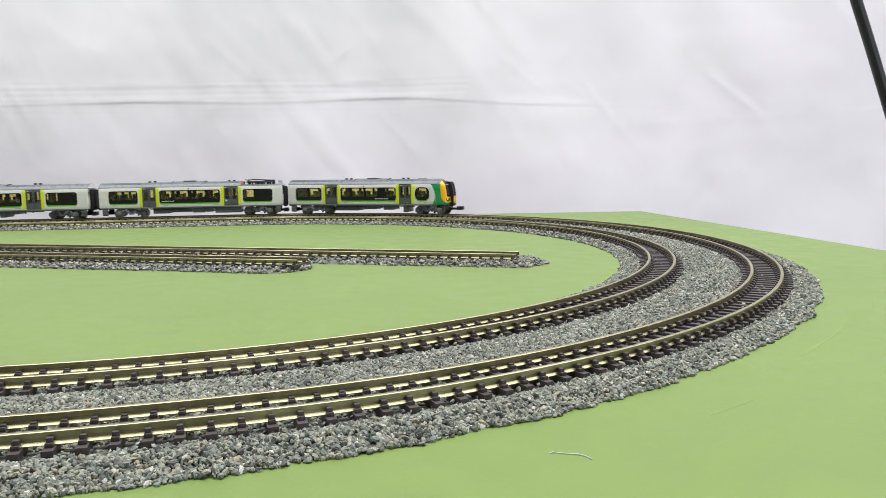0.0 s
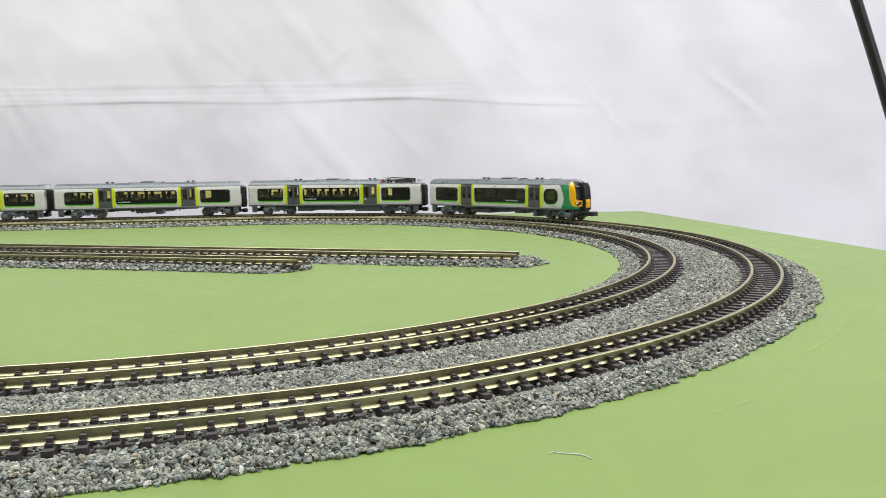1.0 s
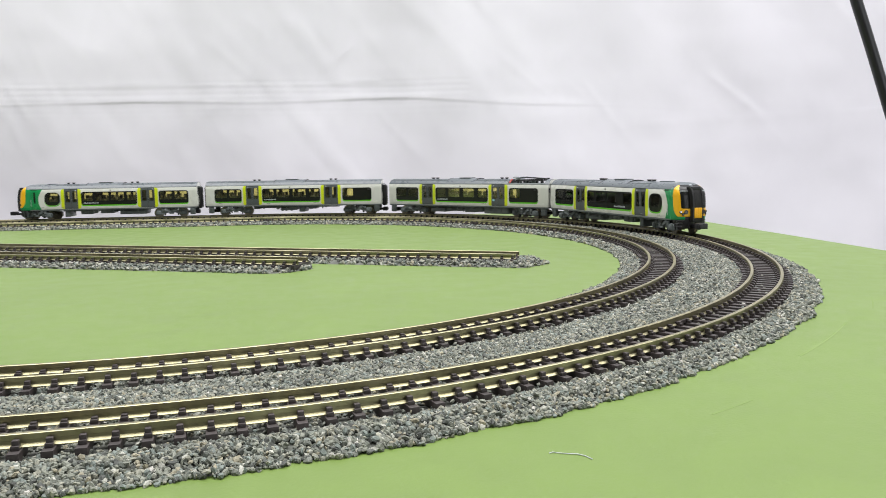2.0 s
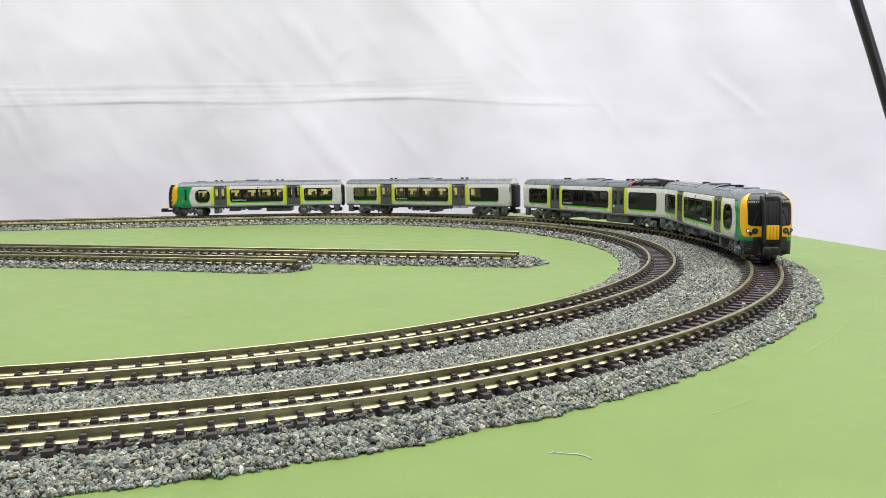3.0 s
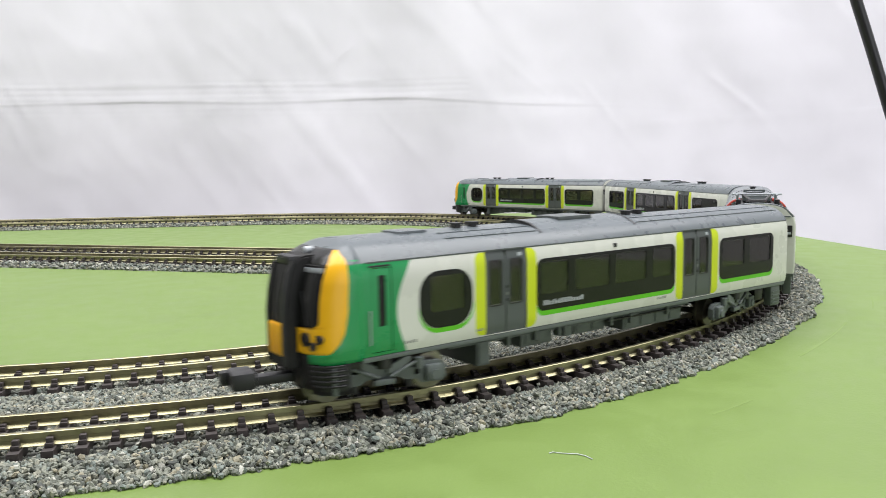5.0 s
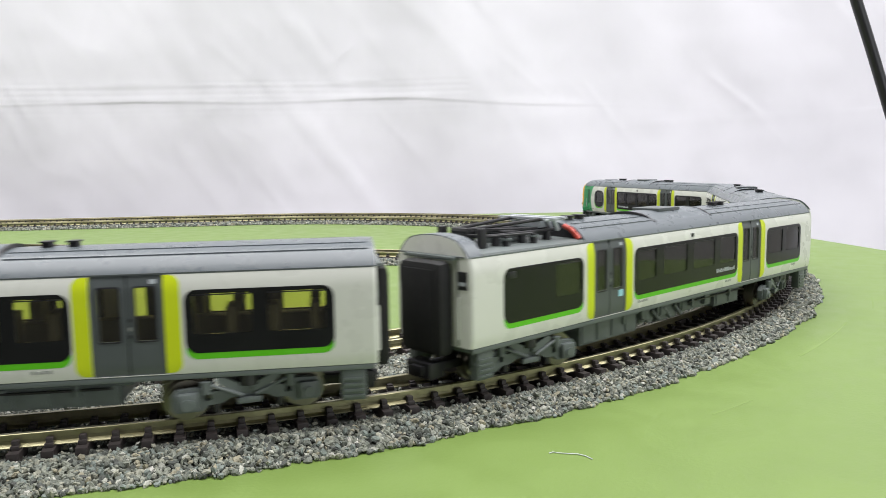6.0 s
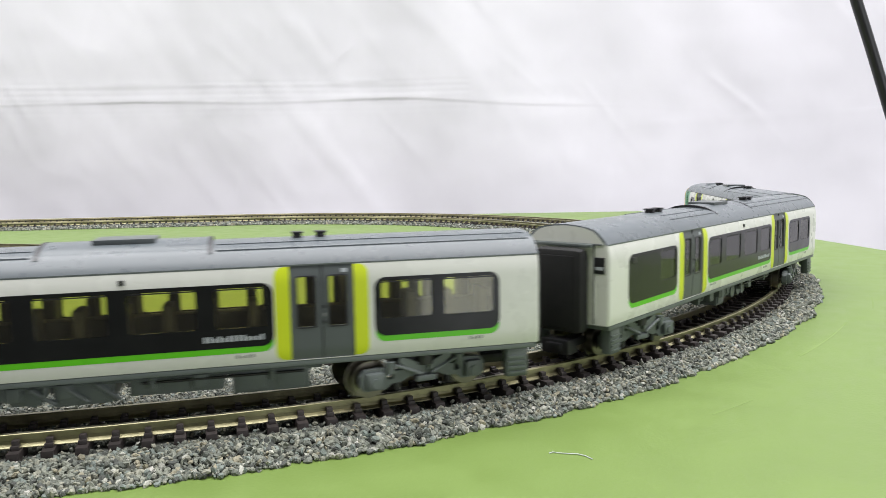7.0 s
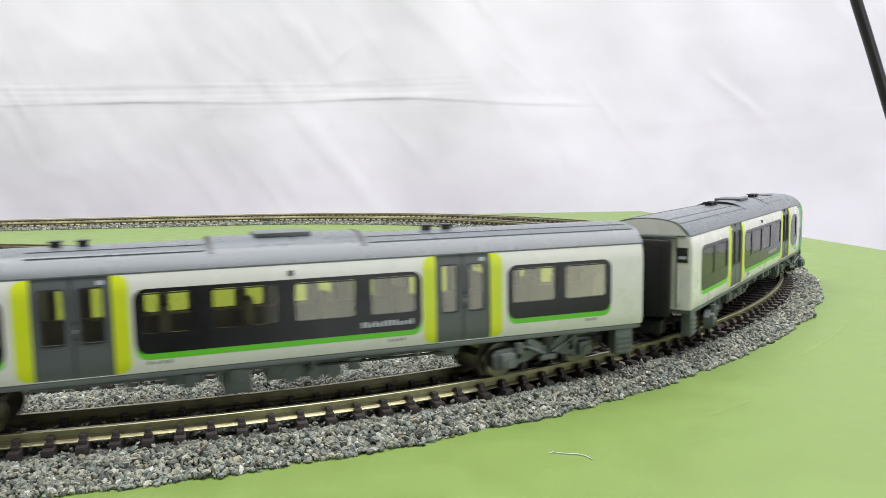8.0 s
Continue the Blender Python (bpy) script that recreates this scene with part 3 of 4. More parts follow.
def roof_fittings(car, vents, hump=(-16.5, 7.3)):
    a, b = hump
    prof = [(y * 0.80, z + 0.55) for y, z in ROOF_HALF[3:]]
    prof = [(6.9, 24.6)] + prof
    prof = prof + [(-y, z) for y, z in prof[-2::-1]]
    h = part("air_unit", loft_x(prof, [a, a + 0.8, b - 0.8, b]), ROOF, car, "raised grey roof air unit")
    part("grille", box((a + b) / 2 - 4, (a + b) / 2 + 5, -3.4, 3.4, 26.2, 26.95, 0.1), GREY, h)
    for x in (a - 0.15, b + 0.15):
        part("unit_edge", loft_x([(y * 1.02, z + 0.06) for y, z in prof], [x - 0.3, x + 0.3]), BLACK, h)
    for v in vents:
        for x in (v, v + 3.8):
            bm = box(x - 0.7, x + 0.7, -0.9, 0.9, 25.6, 26.7, 0.15)
            box(x - 0.95, x + 0.95, -1.2, 1.2, 26.7, 26.95, 0.1, bm=bm)
            part("roof_vent", bm, BLACK, car)
    for y in (-6.4, -4.2, 4.2, 6.4):
        z = np.interp(abs(y), [p[0] for p in ROOF_HALF[::-1]], [p[1] for p in ROOF_HALF[::-1]])
        for p, q in ((REAR + 1, a - 1), (b + 1, 33)):
            part("roof_rib", box(p, q, y - 0.12, y + 0.12, z - 0.15, z + 0.12), ROOF, car)


def underframe(car, equipment, front=64.7):
    part("solebar", box(REAR + 0.5, front, -9.0, 9.0, 6.7, 7.55, 0.15), UNDER, car, "dark grey lower edge of the body")
    for y in (-1, 1):
        part("pipe", rod((-33, y * 6.9, 6.1), (33, y * 6.9, 6.1), 0.35, 8), UNDER, car)
        part("pipe", rod((-30, y * 7.6, 5.6), (-6, y * 7.6, 5.6), 0.22, 6), BLACK, car)
        for x in (-25.5, -7.8, 6.8, 12.8, 19.6):
            part("bracket", box(x, x + 0.7, y * 6.2, y * 7.9, 4.6, 6.7, 0.1), UNDER, car)
        for x in (-15.4, 3.6, 10.4):
            part("small_case", box(x, x + 2.2, y * 6.3, y * 7.7, 4.2, 6.3, 0.25), UNDER, car)
    for x0, x1, z0, w in equipment:
        case = part("equipment_box", box(x0, x1, -w, w, z0, 6.7, 0.3), UNDER, car)
        n = max(1, int((x1 - x0) / 4.5))
        for i in range(n):
            a = x0 + (x1 - x0) * (i + 0.12) / n
            b = x0 + (x1 - x0) * (i + 0.88) / n
            for s in (-1, 1):
                part("access_panel", box(a, b, s * (w - 0.1), s * (w + 0.25), z0 + 0.5, 6.2, 0.12), UNDER, case)


def corner_bm(x, s, side):
    """The rounded upright edge between a carriage's side and its end."""
    bm = bmesh.new()
    rings = []
    for z in (SILL, 8.3, 9.0, 9.8, 19.4, 20.2, 21.0, 21.8, CANT):
        cx, cy = x - s * 0.5, HW - 0.5 - inward(z)
        ring = [bm.verts.new((cx, side * (cy - 0.3), z))]
        for k in range(7):
            t = k * math.pi / 12
            ring.append(bm.verts.new((cx + s * 0.5 * math.sin(t), side * (cy + 0.5 * math.cos(t)), z)))
        ring.append(bm.verts.new((x, side * (cy - 0.3), z)))
        rings.append(ring)
    n = len(rings[0])
    for p, q in zip(rings, rings[1:]):
        for k in range(n):
            bm.faces.new((p[k], p[(k + 1) % n], q[(k + 1) % n], q[k]))
    bm.faces.new(rings[0])
    bm.faces.new(rings[-1])
    bmesh.ops.recalc_face_normals(bm, faces=bm.faces)
    return bm


def inner_end(car, s):
    """A flat white end wall with a dark corridor connection, at the front (s = 1) or the rear (s = -1)."""
    x = HALF if s > 0 else REAR
    o = x - s * 65
    out = 3.3 if s > 0 else 2.2
    half = [(HW - 0.5 - inward(z), z) for z in (SILL, 9.0, 10, 19.4, 20.5, 21.5, CANT)] + [(y * 0.94, z - 0.25) for y, z in ROOF_HALF[1:]]
    pr = half + [(-y, z) for y, z in half[-2::-1]]
    part("end_wall", loft_x(pr, [x - s * 1.4, x - s * 0.1, x + s * 0.1]), WHITE, car)
    part("end_gutter", box(x + s * 0.05, x + s * 0.3, -7.9, 7.9, CANT - 0.1, CANT + 0.15, 0.05), GREY, car)
    part("corridor_hood", box(x, x + s * 1.2, -6.1, 6.1, 22.0, 22.6, 0.2), UNDER, car)
    g = part("corridor_connection", box(x, x + s * out, -5.3, 5.3, 6.0, 21.8, min(1.5, out * 0.45)), DULL, car, "black corridor connection")
    part("corridor_door", box(x + s * (out - 0.1), x + s * (out + 0.15), -3.6, 3.6, 7.0, 20.5, 0.2), DULL, g)
    for y in (-1, 1):
        part("corner_post", corner_bm(x, s, y), WHITE, car)
        p = part("end_panel", box(x, x + s * 0.25, y * 6.3, y * 8.4, 17.2, 20.2, 0.1), BLACK, car)
        part("end_panel_bars", box(x + s * 0.2, x + s * 0.32, y * 6.6, y * 8.1, 17.9, 18.5), BAR, p)
        part("end_seam", box(x + s * 0.1, x + s * 0.2, y * 6.05, y * 6.25, SILL + 0.2, CANT), GREY, car)
        part("end_rail", rod((x + s * 0.4, y * 6.6, 9), (x + s * 0.4, y * 6.6, 16), 0.2, 8), WHITE, car)
        part("end_step", box(o + s * 59.3, o + s * 63.2, y * 6.6, y * 8.7, 1.8, 6.7, 0.5), UNDER, car)
        for z in (2.4, 3.3, 4.2, 5.1):
            part("step_rib", box(o + s * 59.7, o + s * 62.8, y * 8.6, y * 8.9, z, z + 0.35), UNDER, car)
    part("coupler", box(s * 56, s * 69.4, -1.6, 1.6, 2.6, 4.2, 0.3), BLACK, car, "black plastic coupler")
    part("coupler_head", box(s * 65.5, s * 68.9, -3.0, 3.0, 2.0, 4.8, 0.3), BLACK, car)


BAND_B = (-25.6, 18.8, 10.4, 20.1)
PANES_B = [(10.6, 17.6, 13.4, 19.5), (-2.0, 7.6, 13.4, 19.5), (-14.3, -4.8, 13.4, 19.5), (-24.5, -17.0, 13.4, 19.5)]
BAND_C = (-62.0, -41.2, 10.6, 20.0)
PANES_C = [(-50.6, -42.3, 13.4, 19.4), (-61.0, -52.6, 13.4, 19.4)]
BAND_A = (35.6, 57.7, 10.6, 20.0)
DOORS = [(21.6, 32.2), (-38.0, -28.1)]


def middle_carriage(label, pantograph):
    car = thing("train_carriage", label, "train carriage", "carriages of the model train")
    for s in (-1, 1):
        holes = [rounded(*b, 1.6) for b in ((35.7, 57.6, 10.7, 19.9), (-25.5, 18.7, 10.5, 20.0), (-61.9, -41.3, 10.7, 19.9))]
        holes += [rounded(a, b, SILL + 0.08, CANT - 0.1) for a, b in DOORS]
        part("side_wall", plate(rounded(REAR + 0.5, HALF - 0.5, SILL, CANT), holes, HW, 0.8, s), WHITE, car)
        window_band(car, s, *BAND_A, [(36.4, 43.8, 13.4, 19.5)])
        window_band(car, s, *BAND_B, PANES_B)
        window_band(car, s, *BAND_C, PANES_C)
        part("vent", box(54.6, 56.6, s * (HW - 0.05), s * (HW + 0.16), 18.2, 19.4, 0.1), BLACK, car)
        for k, (a, b) in enumerate(DOORS):
            door_pair(car, s, a, b, sticker=pantograph and k == 0)
        part("cant_line", box(REAR + 0.3, HALF - 0.3, s * (HW - 0.85), s * (HW - 0.47), CANT - 0.14, CANT + 0.1), UNDER, car)
        part("lamp_housing", box(-4.6, -3.8, s * (HW - 0.3), s * (HW + 0.1), 20.7, 21.5, 0.1), BLACK, car)
        lettering(car, s, -24.0, -15.0, 11.4, 12.3, 13, BAR)
        for a, b, z in ((-22.5, -19.5, 8.7), (13.8, 17.6, 8.8), (-59, -56.5, 9.0)):
            lettering(car, s, a, b, z, z + 0.5, 4, DIM, HW + 0.03)
    if pantograph:
        prof = roof_profile()
        part("roof", loft_x(prof, [REAR, REAR + 0.6, 30, 34]), ROOF, car, "smooth slate grey roof")
        low = [(8.75, 22.5), (8.5, 22.9), (7.7, 23.2), (0, 23.4), (-7.7, 23.2), (-8.5, 22.9), (-8.75, 22.5)]
        part("roof_well", loft_x(low, [33.6, HALF - 3]), UNDER, car, "low dark roof well")
        part("roof_end", loft_x([(y * 0.99, z - 0.1) for y, z in prof], [HALF - 3.2, HALF - 0.6, HALF]), ROOF, car)
        part("roof_edge", loft_x([(y * 1.005, z + 0.08) for y, z in prof], [33.7, 34.4]), ROOF, car)
        for s in (-1, 1):
            arc = [(y * 0.96, z - 0.1) for y, z in ROOF_HALF[1:5]]
            bm = bmesh.new()
            for (y0, z0), (y1, z1) in zip(arc, arc[1:]):
                rod((35.3, s * y0, z0), (35.3, s * y1, z1), 0.5, 10, bm=bm)
            part("red_strut", bm, RED, car, "dark red bent strut")
        part("well_face", loft_x([(y * 0.93, z - 0.7) for y, z in prof], [34.3, 34.8]), BLACK, car)
        build_pantograph(car)
    else:
        part("roof", loft_x(roof_profile(), [REAR, REAR + 0.6, HALF - 0.6, HALF]), ROOF, car, "smooth slate grey roof")
    roof_fittings(car, (-34.0, 24.8) if pantograph else (-33.5, 25.6))
    seats(car, -63, 34)
    part("partition", box(44.5, 45.2, -8.3, 8.3, 8.8, 22.0), INNER, car)
    inner_end(car, 1)
    inner_end(car, -1)
    if pantograph:
        underframe(car, [(14.5, 34.0, 2.3, 7.2), (8, 12.5, 3.2, 6.4), (-2, 6.5, 2.8, 6.8), (-18, -4, 3.4, 6.6), (-31, -19, 2.6, 7.0)])
        for x in (-3, 1.5, 6):
            for s in (-1, 1):
                part("slanting_pipe", rod((x, s * 7.3, 3.4), (x + 3.2, s * 7.5, 5.9), 0.4, 8), UNDER, car)
        for x in (9, 4.5, 0):
            part("cylinder", rod((x, -6.9, 4.6), (x, 6.9, 4.6), 1.5, 14), UNDER, car)
    else:
        underframe(car, [(2, 6.5, 2.2, 6.8), (-12, 0, 3.6, 6.4), (-33, -29, 4.5, 6.5), (9, 15, 4.4, 6.2)])
        for x in (-4, -8, -11):
            part("cylinder", rod((x, -6.9, 4.4), (x, 6.9, 4.4), 1.4, 14), UNDER, car)
    bogie(car, BOGIE)
    bogie(car, -BOGIE)
    return car


def build_pantograph(car):
    pg = new("pantograph")
    pg.parent = car
    for x in (40, 47, 54):
        for y in (-4, 4):
            part("insulator", rod((x, y, 23.2), (x, y, 24.9), 0.8, 10), BLACK, pg)
    bm = rod((38, -4, 25), (58, -4, 25), 0.35, 8)
    rod((38, 4, 25), (58, 4, 25), 0.35, 8, bm=bm)
    for x in (40, 49, 57):
        rod((x, -4, 25), (x, 4, 25), 0.35, 8, bm=bm)
    part("base_frame", bm, BLACK, pg)
    bm = rod((41, -2.5, 25.2), (58.5, -1.5, 26.0), 0.4, 8)
    rod((41, 2.5, 25.2), (58.5, 1.5, 26.0), 0.4, 8, bm=bm)
    part("lower_arm", bm, BLACK, pg)
    bm = rod((58.5, -1.5, 26.2), (39.5, -4, 27.2), 0.32, 8)
    rod((58.5, 1.5, 26.2), (39.5, 4, 27.2), 0.32, 8, bm=bm)
    rod((58.5, -2, 26), (58.5, 2, 26), 0.6, 8, bm=bm)
    part("upper_arm", bm, BLACK, pg)
    bm = box(37.4, 38.4, -6.8, 6.8, 27.0, 27.5, 0.15)
    box(40.4, 41.4, -6.8, 6.8, 27.0, 27.5, 0.15, bm=bm)
    for s in (-1, 1):
        box(36.8, 42.2, s * 5.2, s * 5.7, 26.8, 27.2, 0.1, bm=bm)
    part("collector_head", bm, BAR, pg, "pale grey collector head")
    part("equipment_case", box(44, 52, -2.6, 2.6, 23.3, 24.6, 0.3), UNDER, pg)
    for x, y, z in ((43, -5.8, 24.4), (46, 5.8, 24.4), (50, -5.8, 24.1), (53, 5.6, 24.3), (56, -1.0, 24.6)):
        part("insulator", rod((x, y, 23.1), (x, y, z + 0.6), 0.65, 10), BLACK, pg)
        part("insulator_cap", rod((x, y, z), (x, y, z + 0.3), 1.0, 12), UNDER, pg)
    part("bus_wire", rod((43, -5.8, 25.0), (53, -5.2, 25.1), 0.22, 6), BLACK, pg)
    part("bus_wire", rod((46, 5.8, 25.0), (56, 4.9, 25.1), 0.22, 6), BLACK, pg)
    part("head_cradle", box(38.6, 41.0, -3.2, 3.2, 25.4, 26.9, 0.4), BAR, pg)
    for y in (-5.2, -3.6, 3.6, 5.2):
        part("head_spring", rod((38.2, y, 25.0), (39.6, y, 27.1), 0.4, 8), BAR, pg)
    for y in (-2.0, 2.0):
        part("damper", rod((42, y, 24.6), (52, y * 1.6, 25.5), 0.35, 8), BLACK, pg)
    part("post", box(57.5, 59, -5.5, -4.2, 23.2, 26.6, 0.2), BLACK, pg)
    part("post", box(57.5, 59, 4.2, 5.5, 23.2, 26.6, 0.2), BLACK, pg)


# cab carriage: the nose is one curved skin, cut into painted areas
def nose_point(u, z):
    """A point of the nose: u from -1 (right flank) through 0 (front) to 1 (left flank)."""
    zs = [2.4, 4.5, 7.2, 9, 14, 17, 20, 21.5, 22.6, 23.6, 24.4, 25.1, 25.7, 26.05]
    xf = np.interp(z, zs, [58.4, 58.8, 59.1, 59.3, 59.2, 59.0, 58.4, 57.8, 57.1, 56.0, 54.7, 53.2, 51.9, 51.0])
    hw = HW - inward(z) if z < 22.5 else np.interp(z, [p[1] for p in ROOF_HALF], [p[0] for p in ROOF_HALF])
    t = u * math.pi / 2
    e, back = 0.55, 50.8
    y = hw * math.copysign(abs(math.sin(t)) ** e, t)
    x = back + max(0.0, xf - back) * abs(math.cos(t)) ** e
    return Vector((x, y, z))


def nose_area(u0, u1, z0, z1, nu=24, nz=14, push=0.0, shape=None):
    bm = bmesh.new()
    rows = []
    for j in range(nz + 1):
        z = z0 + (z1 - z0) * j / nz
        a, b = shape(z) if shape else (u0, u1)
        row = []
        for i in range(nu + 1):
            u = a + (b - a) * i / nu
            p = nose_point(u, z)
            if push:
                n = Vector((p.x - 50, p.y * 1.1, max(0, z - 20) * 1.5)).normalized()
                p = p + n * push
            row.append(bm.verts.new(p))
        rows.append(row)
    for j in range(nz):
        for i in range(nu):
            bm.faces.new((rows[j][i], rows[j][i + 1], rows[j + 1][i + 1], rows[j + 1][i]))
    bm.normal_update()
    if sum(f.normal.dot(f.calc_center_median() - Vector((48, 0, 14))) for f in bm.faces) < 0:
        bmesh.ops.reverse_faces(bm, faces=bm.faces)
    return bm


def skin(name, bm, material, car, label="", thick=0.12):
    o = part(name, bm, material, car, label, smooth=True)
    md = o.modifiers.new("thickness", "SOLIDIFY")
    md.thickness, md.offset = thick * MM, -1
    return o


def cab_carriage(label):
    car = thing("train_carriage", label, "train carriage", "carriages of the model train")
    cut = 51.0
    for s in (-1, 1):
        # white side ends in a bulging curve against the green cab; one side has its front door further forward
        e = 0.0 if s > 0 else 4.5
        edge = [(e + 42.8 + 2.4 * math.sin(math.pi * (z - SILL) / (CANT - SILL)) - 1.2 * (z - SILL) / 15, z) for z in np.linspace(SILL, CANT, 14)]
        doors = [(16.8 + e, 26.4 + e), (-38.2, -28.0)]
        holes = [rounded(29.4 + e, 40.2 + e, 10.6, 20.0, 3.6), rounded(-25.3, 14.4 + e, 10.5, 20.0, 1.6), rounded(-62.5, -41.1, 10.7, 19.9, 1.6)]
        holes += [rounded(a, b, SILL + 0.08, CANT - 0.1) for a, b in doors]
        part("side_wall", plate([(REAR + 0.5, SILL)] + edge + [(REAR + 0.5, CANT)], holes, HW, 0.8, s), WHITE, car)
        w = part("window", plate(rounded(29.3 + e, 40.3 + e, 10.5, 20.1, 3.7), [rounded(31.0 + e, 38.0 + e, 13.2, 19.2, 0.6)], HW + 0.03, 0.45, s), PANEL, car, "round-ended black window band")
        p = part("pane", plate(rounded(30.9 + e, 38.1 + e, 13.1, 19.3), [], HW - 0.12, 0.12, s), GLASS, w)
        p.visible_shadow = False
        part("stripe", plate(u_strip(28.95 + e, 40.5 + e, 9.7, 14.0, 3.9, 0.8), [], HW + 0.015, 0.1, s), STRIPE, car, "bright green stripe")
        window_band(car, s, -25.4, 14.5 + e, 10.4, 20.1, [(6.4 + e, 13.4 + e, 13.4, 19.5), (-5.0, 4.4, 13.4, 19.5), (-16.0, -6.8, 13.4, 19.5), (-24.4, -18.0, 13.4, 19.5)])
        window_band(car, s, -62.6, -41.0, 10.6, 20.0, [(-50.6, -42.2, 13.4, 19.4), (-61.4, -52.8, 13.4, 19.4)])
        for a, b in doors:
            door_pair(car, s, a, b)
        part("cab_side", plate([(cut, SILL)] + [(cut, CANT)] + edge[::-1], [rounded(45.5, 49.2, SILL + 0.5, 21.6)] if s > 0 else [], HW, 0.8, s), GREEN, car, "emerald green cab side")
        if s > 0:
            d = part("cab_door", plate(rounded(45.62, 49.08, SILL + 0.6, 21.5), [rounded(46.6, 48.0, 12.2, 20.4, 0.3)], HW - 0.1, 0.5, s), GREEN, car, "green cab door")
            part("door_pane", plate(rounded(46.5, 48.1, 12.1, 20.5), [], HW - 0.3, 0.12, s), PANEL, d)
        part("gutter", box(45.6, 49.6, s * (HW - 0.5), s * (HW - 0.28), 21.7, 22.0, 0.05), BLACK, car)
        part("cab_handrail", rod((49.7, s * (HW + 0.2), 9.5), (49.7, s * (HW + 0.2), 15.0), 0.12, 6), BAR, car)
        part("cant_line", box(REAR + 0.3, 50, s * (HW - 0.85), s * (HW - 0.47), CANT - 0.14, CANT + 0.1), GREY, car)
        part("lamp_housing", box(-7.0, -6.2, s * (HW - 0.3), s * (HW + 0.1), 20.7, 21.5, 0.1), BLACK, car)
        lettering(car, s, 2.5, 13.0, 11.4, 12.3, 13, BAR)
        for a, b, z in ((26.9, 28.6, 8.7), (-22.5, -19.5, 8.7), (41, 43.5, 8.8)):
            lettering(car, s, a, b, z, z + 0.5, 4, DIM, HW + 0.03)
        # painted areas of the nose, flank by flank
        k = s
        edge_u = lambda z: float(np.interp(z, [7.2, 8.6, 9.4, 10.5, 12, 15, 20, 22.5, 23.6, 24.6], [0.50, 0.62, 0.74, 0.83, 0.885, 0.918, 0.922, 0.90, 0.84, 0.62]))
        glass_u = lambda z: float(np.interp(z, [13.1, 13.35, 13.8, 20, 22, 23.2, 24.2, 24.7], [0.38, 0.47, 0.505, 0.515, 0.535, 0.545, 0.51, 0.46]))
        skin("nose_flank", nose_area(0, 0, 7.2, CANT + 0.6, 16, 24, 0.0, lambda z: (k * 1.0, k * (edge_u(z) - 0.01))), GREEN, car, "green nose flank")
        skin("nose_yellow", nose_area(0, 0, 8.9, 24.6, 22, 40, 0.05, lambda z: (k * edge_u(z), k * (0.06 if z < 13.1 else glass_u(z) - 0.02))), YELLOW, car, "yellow warning panel")
        w = skin("windscreen", nose_area(0, 0, 13.1, 22.4, 14, 24, 0.09, lambda z: (k * glass_u(z), k * 0.06)), PANEL, car, "gloss black windscreen")
        skin("nose_dome", nose_area(0, 0, 22.35, 24.7, 14, 12, 0.07, lambda z: (k * glass_u(z), 0.0)), PANEL, car, "gloss black curved top of the nose")
        skin("screen_seal", nose_area(0, 0, 22.28, 22.45, 14, 1, 0.16, lambda z: (k * glass_u(z), k * 0.08)), DULL, w)
        skin("nose_corner", nose_area(0, 0, 7.4, 8.95, 12, 4, 0.05, lambda z: (k * (edge_u(z) + 0.02), k * 0.30)), GREEN, car, "green lower nose corner")
        skin("nose_skirt", nose_area(0, 0, 2.4, 7.45, 14, 5, -0.1, lambda z: (k * 0.93, k * 0.25)), BLACK, car, "black ribbed lower nose")
        skin("nose_apron", nose_area(0, 0, 3.0, 9.0, 14, 5, -0.05, lambda z: (k * 0.5, 0.0)), BLACK, car, "black panel under the gangway")
        for z in (3.6, 4.4, 5.2, 6.0, 6.8):
            skin("skirt_rib", nose_area(0, 0, z, z + 0.35, 10, 1, 0.16, lambda z: (k * 0.9, k * 0.30)), BLACK, car)
        for u, z, r in ((0.25, 11.2, 1.1), (0.50, 11.3, 0.75), (0.39, 10.2, 0.7)):
            p = nose_point(k * u, z)
            n = Vector((1, 0.55 * k * u, 0)).normalized()
            o = part("lamp", rod(p - n * 0.6, p + n * 0.22, r, 18), BLACK, car, "round lamp in a black ring")
            part("lamp_lens", rod(p, p + n * 0.3, r * 0.55, 14), LAMP if u == 0.50 and s < 0 else LENS, o)
        for i in range(7):
            t = nose_point(k * (0.485 - 0.055 * i), 21.7) + Vector((0.12, 0, 0))
            part("number_bar", box(t.x - 0.12, t.x + 0.12, t.y - 0.17, t.y + 0.17, 21.25, 22.1), BAR, car)
        part("end_step", box(53.0, 56.0, s * 6.8, s * 8.6, 2.2, 7.0, 0.3), UNDER, car)
        part("wiper", rod(nose_point(k * 0.32, 13.2) + Vector((0.3, 0, 0)), nose_point(k * 0.17, 18.6) + Vector((0.3, 0, 0)), 0.12, 6), BLACK, car)
    # crown of the nose and the gangway in its middle
    skin("nose_crown", nose_area(-1.0, 1.0, 22.3, 26.05, 40, 18, 0.0), ROOF, car, "dark grey nose crown")
    skin("nose_core", nose_area(-0.3, 0.3, 4.5, 23.0, 12, 14, -0.25), BLACK, car)
    bm = plate([(54.0, 6.2), (60.9, 6.2), (61.2, 6.6), (61.2, 15.0), (60.85, 18.0), (60.1, 21.4), (59.4, 22.9), (58.3, 23.6), (57.3, 23.8), (54.0, 23.9)], [], 3.25, 6.5, 1)
    bmesh.ops.bevel(bm, geom=[e for e in bm.edges if e.calc_face_angle(0) > 0.6], offset=0.3, segments=2, affect="EDGES")
